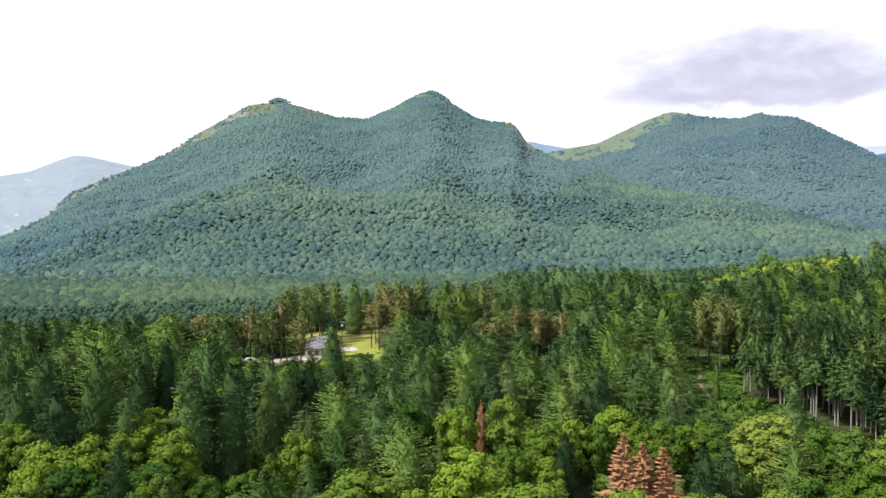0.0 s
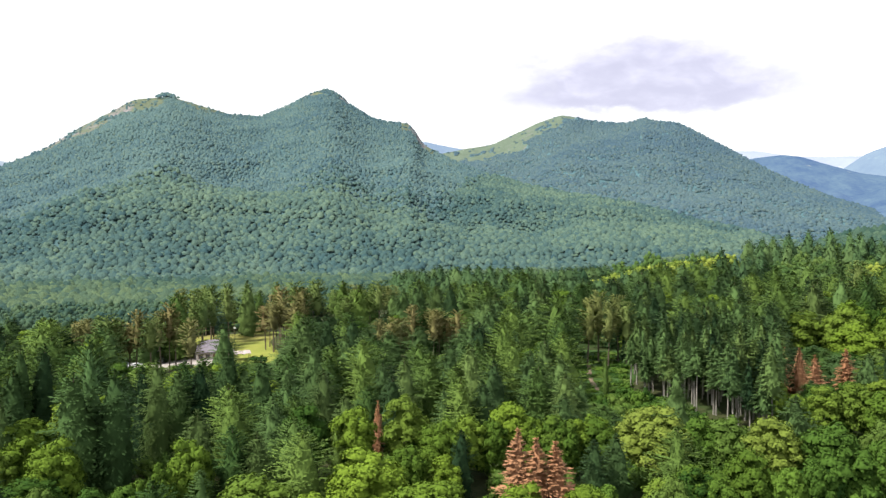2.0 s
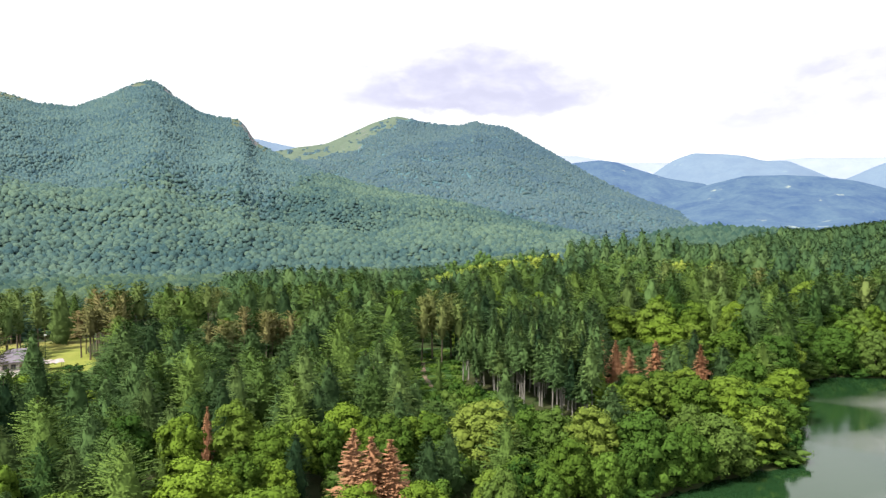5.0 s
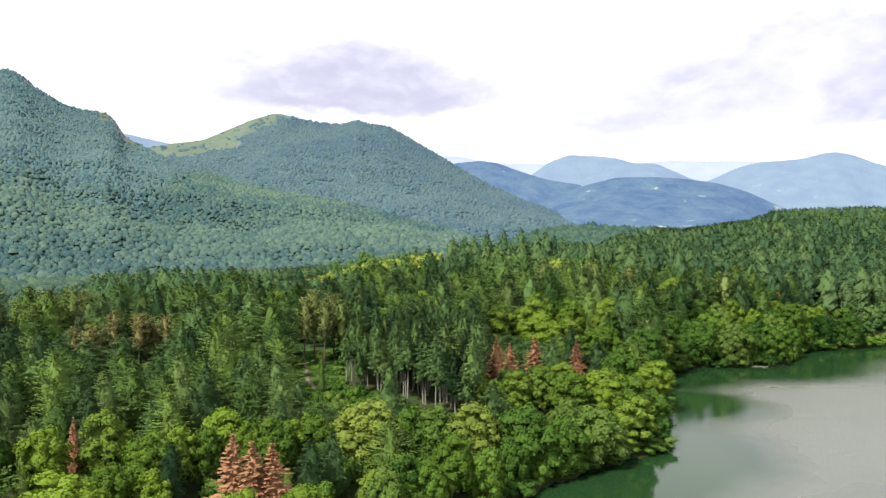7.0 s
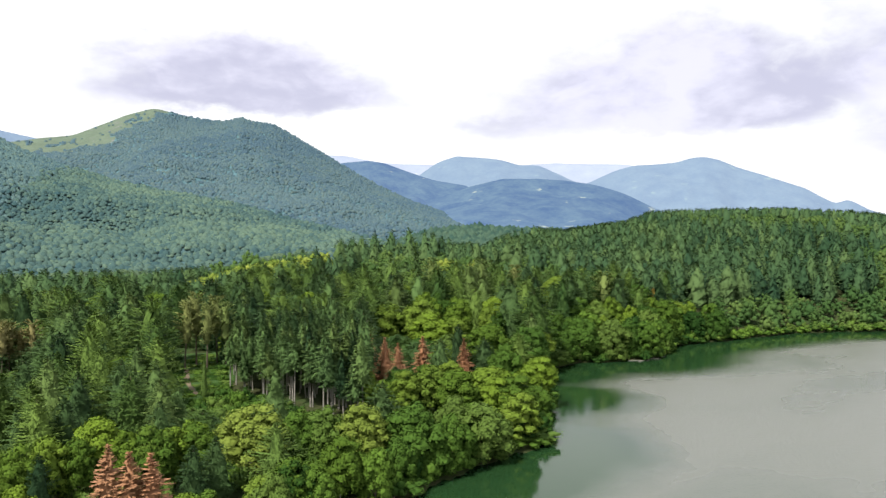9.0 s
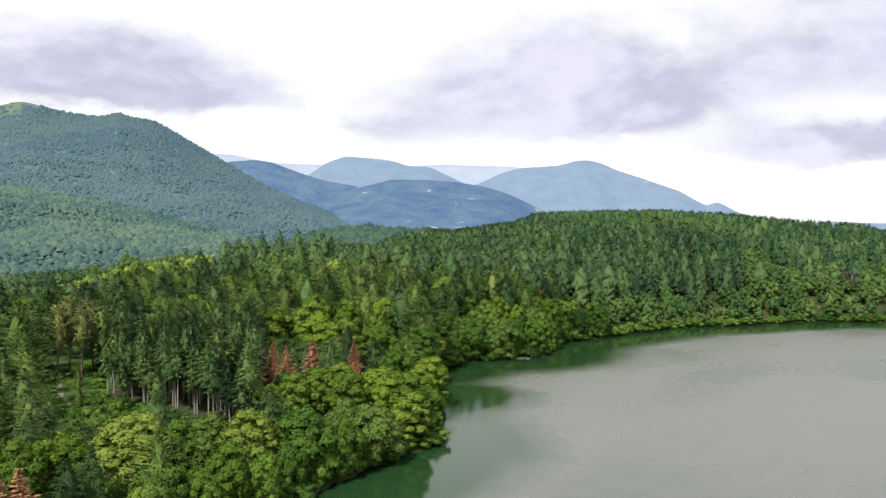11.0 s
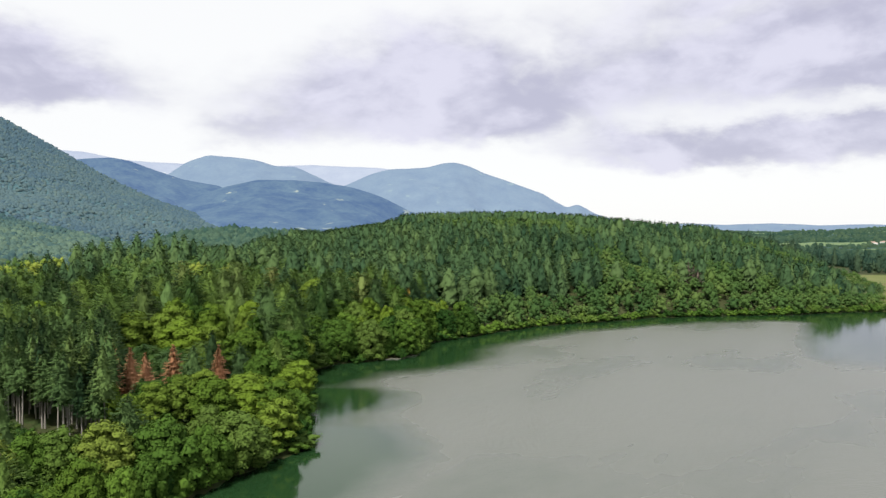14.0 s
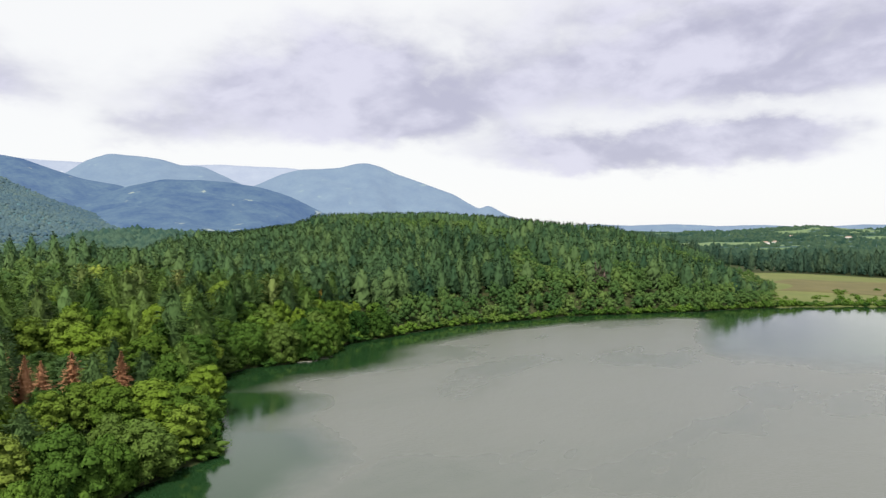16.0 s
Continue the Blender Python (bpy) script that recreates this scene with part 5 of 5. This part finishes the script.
def sow_hill():
    """The wooded hill beyond: conifers above, broadleaves near the water, pale flowering crowns on the western crest."""
    x, y, az, r, q, q2 = plan_net(8.6, 4, 83.5, 330, 880, 41)
    out = r - shore(az)
    p = patchy(x, y, 0.012, 2.0)
    end = np.interp(az, [4, 14, 18, 28.5, 30, 34, 45, 60, 72, 82, 84], [430, 440, 466, 468, 640, 760, 860, 840, 840, 780, 560])
    ok = (out > 2) & (r < end) & ((r > 345) | (az > 55)) & ~in_gap(x, y)
    low = out < np.where(az > 50, 42 + 14 * p, 0)
    lime = (az > 18.6) & (az < 28.0) & (r > 396) & (r < 432) | ((az > 36) & (az < 39) & (r > 395) & (r < 450))
    behind = (az > 19.6) & (az < 25.6) & (r >= 432)
    wide = (p + 0.9 * (q2 - 0.5) > 0.33) | low | lime | behind
    hf = 0.78 + 0.36 * np.random.default_rng(43).random(len(x))
    cap = np.array([sight_cap(a, d) for a, d in zip(az, r)]) - ground_height(x, y)
    hf = np.where(lime, hf * 1.1, np.minimum(hf, np.maximum(cap, 5) / 18)) * np.where(low & ~lime, 0.92, np.where(r > 540, np.where(az > 43, 1.0, 0.86), 1.0))
    keep_w = ok & wide
    # the trees along the crest reach the outline
    z0 = ground_height(x, y)
    up = np.degrees(np.arctan2(z0 + 18 * hf - EYE_Z, r))
    cell = np.floor(az / 0.9).astype(int)
    for c in np.unique(cell[ok]):
        here = np.where(ok & (cell == c) & (r > 380))[0]
        if len(here):
            tops = here[up[here] > up[here].max() - 0.22]
            aim = EYE_Z + r[tops] * np.tan(np.radians(np.interp(az[tops], _OA, _OE) - 0.20 * q2[tops]))
            hf[tops] = np.clip((aim - z0[tops]) / 18, 0.45, 1.5)
    crest = lime & (az < 30)
    aim = EYE_Z + r * np.tan(np.radians(np.interp(az, [19, 20.5, 22.1, 25.2, 26.7, 28.3], [-2.9, -2.3, -1.8, -1.25, -1.05, -0.75]) - 0.25 * q2))
    hf = np.where(crest, np.clip((aim - z0) / 12.4, 0.5, 2.0), np.where(behind, hf * 1.35, hf))
    for name, kind, sel, mat, label in (("hill_conifers", "hill_fir", ok & ~wide & (r < 540), CONIFER_FAR, "dense conifer wood covering a low hill"),
                                        ("crest_conifers", "far_fir", ok & ~wide & (r >= 540), CONIFER_FAR, "conifers along the crest of a low hill"),
                                        ("hill_broadleaves", "far_broad", keep_w & ~lime, BROAD_FAR, "broadleaf trees fringing the hill and the lake"),
                                        ("flowering_wood", "far_broad", keep_w & lime, LIME_FAR, "yellow-green flowering crowns along a crest")):
        vary = (1.0, 1.06) if "fir" in kind else (0.94, 0.9) if mat is LIME_FAR else (0.72 + 0.55 * (q * 7.3 % 1), 0.66 + 0.42 * (q * 3.7 % 1))
        joined_stand(name, kind, np.stack([x, y, hf * 1.08 * vary[0], (0.6 + 0.6 * hf) * vary[1]], -1)[sel], mat, label, 51)


sow_hill()


def sow_valley():
    """Rounded crowns on the valley floor between wood and mountain, and the wooded lowland past the meadow."""
    g = np.random.default_rng(61)
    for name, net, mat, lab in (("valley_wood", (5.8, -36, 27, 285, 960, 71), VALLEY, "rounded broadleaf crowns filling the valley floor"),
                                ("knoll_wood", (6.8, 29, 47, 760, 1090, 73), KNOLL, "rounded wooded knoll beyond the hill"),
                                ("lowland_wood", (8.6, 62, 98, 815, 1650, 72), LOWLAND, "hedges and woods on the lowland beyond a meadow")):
        x, y, az, r, q, q2 = plan_net(*net)
        if name == "valley_wood":
            ok = r > np.interp(az, [-36, -12, -9, 4, 14, 18, 28.5, 34, 40], [285, 292, 330, 425, 440, 470, 475, 780, 800])
            ok &= r < np.interp(az, [-36, 20, 40], [880, 900, 1150])
        elif name == "knoll_wood":
            ok = r > 0
        else:
            ok = (patchy(x, y, 0.006, 4.0) + 0.6 * patchy(x, y, 0.02, 1.0) > -0.2) & (r > np.interp(az, [62, 80, 84, 100], [1000, 880, 830, 815]))
        if name == "valley_wood":
            near = ok & (r < 540)
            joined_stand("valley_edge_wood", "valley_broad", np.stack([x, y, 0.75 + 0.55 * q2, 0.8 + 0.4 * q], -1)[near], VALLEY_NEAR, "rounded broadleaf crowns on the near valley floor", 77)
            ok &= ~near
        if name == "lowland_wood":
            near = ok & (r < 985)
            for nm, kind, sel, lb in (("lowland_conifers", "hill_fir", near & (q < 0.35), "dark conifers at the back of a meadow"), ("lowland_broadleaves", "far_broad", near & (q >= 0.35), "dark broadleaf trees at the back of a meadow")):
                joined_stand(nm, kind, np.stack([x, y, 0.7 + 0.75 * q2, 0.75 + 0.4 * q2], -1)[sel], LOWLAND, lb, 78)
            ok &= ~near
        x, y, q, q2 = x[ok], y[ok], q[ok], q2[ok]
        rad = net[0] * (0.52 + 0.36 * q ** 1.5) * (0.8 if name == "lowland_wood" else 1.0)
        hh = rad * (1.0 + 0.6 * q2)
        base = 5 if name == "valley_wood" else 4
        z = ground_height(x, y) + base * (0.45 + 0.85 * q2)
        t = np.clip(0.5 + 0.35 * fbm(x * 0.01, y * 0.01, 3, 0.3) + 0.28 * g.standard_normal(len(x)), 0, 1)
        me = mesh_crowns(np.stack([x, y, z], -1), rad, hh, t, name, mat, g, ICO2 if name == "valley_wood" else ICO1, 0.2)
        tagged(new(name, me), lab, "forest", kind="stuff")


sow_valley()

# ---- open land ----
MEADOW = two_tone("marsh_meadow", (0.105, 0.130, 0.036), (0.150, 0.160, 0.055), 0.03, second=(0.17, 0.125, 0.07), stretch=(1, 1, 1))
patch("meadow", 80.6, 112, 500, 812, MEADOW, "open marshy meadow with brown and green grass", "meadow", 0.5, 0.0, (60, 40))
HEATH = two_tone("brown_sedge", (0.105, 0.095, 0.040), (0.145, 0.128, 0.052), 0.05, second=(0.12, 0.128, 0.045))
patch("sedge", 83.6, 111, 588, 742, HEATH, "brown sedge standing in the wet meadow", "meadow", 0.9, 1.2, (40, 24))
patch("lawn", -12.5, -4.4, 238, 318, LAWN, "sunlit mown lawn between the trees", "lawn", 0.3, 0.6)
patch("yard", -16.8, -8.2, 240, 258, ASPHALT, "pale gravel yard beside the house", "yard", 0.5, 0.3)
patch("glade", 16.2, 21.5, 186, 246, UNDER, "green clearing overgrown with ferns", "clearing", 0.3, 0.5)


def ribbon(name, line, width, mat, label, category, lift=0.5):
    """A trodden way along a line of (heading, distance)."""
    P = np.array([flat(a, r) for a, r in line])
    s = np.linspace(0, len(P) - 1, 40)
    x, y = np.interp(s, np.arange(len(P)), P[:, 0]), np.interp(s, np.arange(len(P)), P[:, 1])
    dx, dy = np.gradient(x), np.gradient(y)
    ln = np.hypot(dx, dy)
    w = np.linspace(-0.5, 0.5, 5)
    W = width * (1 + 0.25 * np.sin(s * 5))[:, None] * w[None]
    X, Y = x[:, None] - (dy / ln)[:, None] * W, y[:, None] + (dx / ln)[:, None] * W
    Z = ground_height(X, Y) + lift - 0.9 * (np.abs(w)[None] > 0.45)
    return structure(name, grid_mesh(name, X, Y, Z, mat), label, category)


ribbon("path", PATH_LINE, 1.9, DIRT, "bare sandy footpath through the wood", "path")
patch("clearing", -13.0, -11.6, 160, 226, LAWN, "narrow strip of sunlit grass between spruces", "clearing", 0.3, 0.3)

# ---- house, yard and cars by the clearing ----
def part(name, bm, mat, parent, label=""):
    me = bpy.data.meshes.new(name)
    bm.normal_update()
    bm.to_mesh(me)
    bm.free()
    me.materials.append(mat)
    ob = new(name, me)
    ob.parent = parent
    if label:
        ob["label"] = label
    return ob


def box(bm, x0, x1, y0, y1, z0, z1, bevel=0.0):
    m = Matrix.Translation(((x0 + x1) / 2, (y0 + y1) / 2, (z0 + z1) / 2)) @ Matrix.Diagonal((x1 - x0, y1 - y0, z1 - z0, 1))
    vs = bmesh.ops.create_cube(bm, size=1, matrix=m)["verts"]
    if bevel:
        bmesh.ops.bevel(bm, geom=[e for e in {e for v in vs for e in v.link_edges}], offset=bevel, segments=1, affect="EDGES")
    return bm


def boxed(*dims, bevel=0.0):
    return box(bmesh.new(), *dims, bevel=bevel)


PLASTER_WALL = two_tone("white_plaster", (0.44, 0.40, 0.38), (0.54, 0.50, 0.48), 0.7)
SLATE = two_tone("grey_slate", (0.17, 0.15, 0.18), (0.27, 0.24, 0.27), 1.6)
GLASS_DARK, _n = material("window_glass")
finish(_n, principled(_n, (0.03, 0.04, 0.05), 0.08, 0.5))
PAINT_WHITE, _n = material("white_car_paint")
finish(_n, principled(_n, (0.72, 0.72, 0.72), 0.3, 0.5))
PAINT_SILVER, _n = material("silver_car_paint")
finish(_n, principled(_n, (0.42, 0.44, 0.47), 0.3, 0.5, 0.4))
RUBBER, _n = material("black_rubber")
finish(_n, principled(_n, (0.02, 0.02, 0.02), 0.8, 0.2))
WOOD = two_tone("brown_timber", (0.16, 0.10, 0.06), (0.26, 0.17, 0.10), 3.0)
CLOTH = two_tone("pale_canvas", (0.36, 0.30, 0.29), (0.46, 0.40, 0.38), 2.0)


def at_plan(a, r, turn=0.0, lift=0.0):
    x, y = flat(a, r)
    z = float(ground_height(np.array([x]), np.array([y]))[0])
    return pose(float(x), float(y), z + lift, 0, 0, turn - a)


def hip_roof(w, d, z, rise, over=0.6, ridge_share=0.45):
    bm = bmesh.new()
    x, y, k = w / 2 + over, d / 2 + over, (w / 2) * ridge_share
    lo = [bm.verts.new((sx * x, sy * y, z)) for sx, sy in ((-1, -1), (1, -1), (1, 1), (-1, 1))]
    un = [bm.verts.new((v.co.x, v.co.y, z - 0.22)) for v in lo]
    a, b = bm.verts.new((-k, 0, z + rise)), bm.verts.new((k, 0, z + rise))
    for f in ((lo[0], lo[1], b, a), (lo[1], lo[2], b), (lo[2], lo[3], a, b), (lo[3], lo[0], a), tuple(reversed(un))):
        bm.faces.new(f)
    for i in range(4):
        bm.faces.new((un[i], un[(i + 1) % 4], lo[(i + 1) % 4], lo[i]))
    return bm


def house(name, label, m, w, d, h, rise, windows, chimney=True, roof_mat=None, wall_mat=None):
    base = tagged(new(name), label, "house")
    base.matrix_basis = m
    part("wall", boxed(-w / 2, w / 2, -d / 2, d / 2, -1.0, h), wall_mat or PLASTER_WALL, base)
    roof = part("roof", hip_roof(w, d, h, rise), roof_mat or SLATE, base, "grey slate hipped roof")
    if chimney:
        c = boxed(w * 0.30 - 0.45, w * 0.30 + 0.45, -0.4, 0.4, h + rise * 0.2, h + rise + 0.9, bevel=0.04)
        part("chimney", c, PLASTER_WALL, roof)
    for k in range(windows):
        x = -w / 2 + (k + 0.5) * w / windows
        if k == windows // 2:
            part("door", boxed(x - 0.55, x + 0.55, -d / 2 - 0.06, -d / 2 + 0.05, 0.0, 2.1, bevel=0.02), WOOD, base, "brown timber door")
            continue
        win = part("window", boxed(x - 0.65, x + 0.65, -d / 2 - 0.07, -d / 2 + 0.05, 0.9, 2.2, bevel=0.02), WOOD, base)
        part("pane", boxed(x - 0.55, x - 0.04, -d / 2 - 0.085, -d / 2 - 0.06, 1.0, 2.1), GLASS_DARK, win)
        part("pane", boxed(x + 0.04, x + 0.55, -d / 2 - 0.085, -d / 2 - 0.06, 1.0, 2.1), GLASS_DARK, win)
    return base


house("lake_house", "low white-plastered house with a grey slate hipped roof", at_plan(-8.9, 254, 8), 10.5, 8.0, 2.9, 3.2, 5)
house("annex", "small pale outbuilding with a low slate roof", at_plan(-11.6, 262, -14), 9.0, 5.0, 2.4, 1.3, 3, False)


def terrace():
    base = tagged(new("canvas_awning"), "pale canvas awning stretched over a terrace", "awning")
    base.matrix_basis = at_plan(-7.0, 247, 6)
    for x in (-2.6, 2.6):
        for y in (-1.8, 1.8):
            part("post", boxed(x - 0.05, x + 0.05, y - 0.05, y + 0.05, -0.6, 2.5 + (0.4 if y > 0 else 0)), WOOD, base)
    bm = bmesh.new()
    n = 8
    g = [[bm.verts.new((-3 + 6 * i / n, -2.2 + 4.4 * j / n, 2.5 + 0.4 * j / n + 0.12 * math.sin(i * 2.2) - 0.2 * math.sin(math.pi * i / n))) for j in range(n + 1)] for i in range(n + 1)]
    for i in range(n):
        for j in range(n):
            bm.faces.new((g[i][j], g[i + 1][j], g[i + 1][j + 1], g[i][j + 1]))
    ob = part("canvas", bm, CLOTH, base)
    ob.modifiers.new("thick", "SOLIDIFY").thickness = 0.03


terrace()


def car(label, m, paint):
    base = tagged(new("parked_car"), label, "car", "cars in the yard")
    base.matrix_basis = m
    bm = bmesh.new()
    prof = [(-2.1, 0.35), (-2.15, 0.75), (-1.95, 0.95), (-1.3, 1.02), (-0.75, 1.45), (0.85, 1.47), (1.65, 1.05), (2.1, 0.95), (2.15, 0.4)]
    rows_ = [[bm.verts.new((x, s * (0.84 if z < 1.1 else 0.66), z)) for x, z in prof] for s in (-1, 1)]
    bm.faces.new(rows_[0]), bm.faces.new(list(reversed(rows_[1])))
    for i in range(len(prof)):
        j = (i + 1) % len(prof)
        bm.faces.new((rows_[0][j], rows_[0][i], rows_[1][i], rows_[1][j]))
    bmesh.ops.bevel(bm, geom=list(bm.edges), offset=0.05, segments=1, affect="EDGES")
    body = part("body", bm, paint, base)
    part("windscreen", boxed(-1.10, -0.86, -0.60, 0.60, 1.12, 1.36, bevel=0.02), GLASS_DARK, base)
    part("rear_window", boxed(1.05, 1.36, -0.60, 0.60, 1.16, 1.36, bevel=0.02), GLASS_DARK, base)
    for s in (-1, 1):
        part("side_window", boxed(-0.62, 0.92, s * 0.735 - 0.03, s * 0.735 + 0.03, 1.08, 1.38, bevel=0.02), GLASS_DARK, base)
        for x in (-1.35, 1.35):
            wb = bmesh.new()
            bmesh.ops.create_cone(wb, cap_ends=True, segments=16, radius1=0.32, radius2=0.32, depth=0.2, matrix=pose(x, s * 0.76, 0.32, 90, 0, 0))
            wheel = part("wheel", wb, RUBBER, base)
            rb = bmesh.new()
            bmesh.ops.create_cone(rb, cap_ends=True, segments=12, radius1=0.19, radius2=0.17, depth=0.04, matrix=pose(x, s * 0.87, 0.32, 90, 0, 0))
            part("rim", rb, PAINT_SILVER, wheel)


for _a, _r, _t, _p, _l in ((-15.9, 249, 12, PAINT_WHITE, "white car parked on the gravel yard"), (-14.7, 251, 8, PAINT_SILVER, "silver car parked on the gravel yard"), (-14.0, 246, 10, PAINT_WHITE, "white car parked on the gravel yard"), (-12.4, 254, 85, PAINT_SILVER, "silver car parked beside the outbuilding")):
    car(_l, at_plan(_a, _r, _t, 0.5), _p)


def lamp_post():
    base = tagged(new("lamp_post"), "slim post with a white lantern beside the house", "street lamp")
    base.matrix_basis = at_plan(-7.4, 262)
    bm = bmesh.new()
    bmesh.ops.create_cone(bm, cap_ends=True, segments=8, radius1=0.09, radius2=0.05, depth=8.5, matrix=Matrix.Translation((0, 0, 3.75)))
    part("pole", bm, RUBBER, base)
    part("lantern", boxed(-0.35, 0.35, -0.25, 0.25, 8.0, 8.35, bevel=0.06), PAINT_WHITE, base)


lamp_post()


# ---- far houses on the farmland ----
def far_house(a, r, z, w, d, h, rise, turn):
    x, y = flat(a, r)
    house("far_house", "small white farmhouse on the far lowland", pose(float(x), float(y), z, 0, 0, turn - a), w, d, h, rise, 3, False, TILE, LIMEWASH)


LIMEWASH = two_tone("white_limewash", (0.72, 0.70, 0.68), (0.82, 0.81, 0.79), 0.5)
TILE = two_tone("clay_tiles", (0.34, 0.24, 0.19), (0.45, 0.34, 0.28), 0.5)


# ---- driftwood and stones at the little headland ----
def driftwood(a, r, length, turn):
    base = tagged(new("driftwood"), "bleached grey branch lying at the waterline", "driftwood", "driftwood on the headland")
    base.matrix_basis = at_plan(a, r, turn)
    V, F = stem(length, 0.16, 0.04, 6, [(0.4, 0.5, 0.9, 0.5), (0.65, 3.0, 0.8, 0.4), (0.8, 1.6, 0.5, 0.5)], 0.08)
    me = raw_mesh("branch", V[:, [2, 0, 1]] + np.array([-length / 2, 0, 0.25]), F, BARK_PALE, (), True)
    ob = new("branch", me)
    ob.parent = base


for _a, _r, _l, _t in ((51.6, 286.5, 6, 10), (51.1, 284.0, 5, 40), (52.0, 288.5, 4.5, -20), (50.4, 279.5, 4, 15)):
    driftwood(_a, float(shore(_a)) - 1.0, _l, _t)

for _a, _r, _w, _t in ((80.9, 1530, 22, 20), (80.4, 1540, 14, -30), (83.0, 1900, 18, 10), (83.6, 1930, 14, 60), (88.0, 2300, 18, 0), (84.6, 2350, 16, 30)):
    _s = (_r - 1500) / 2000.0
    far_house(_a, _r, float(FARM.height(np.array([_a]), np.array([_s]))[2][0]) + 1.0, _w * 0.9, 9, 6.5, 2.4, _t)
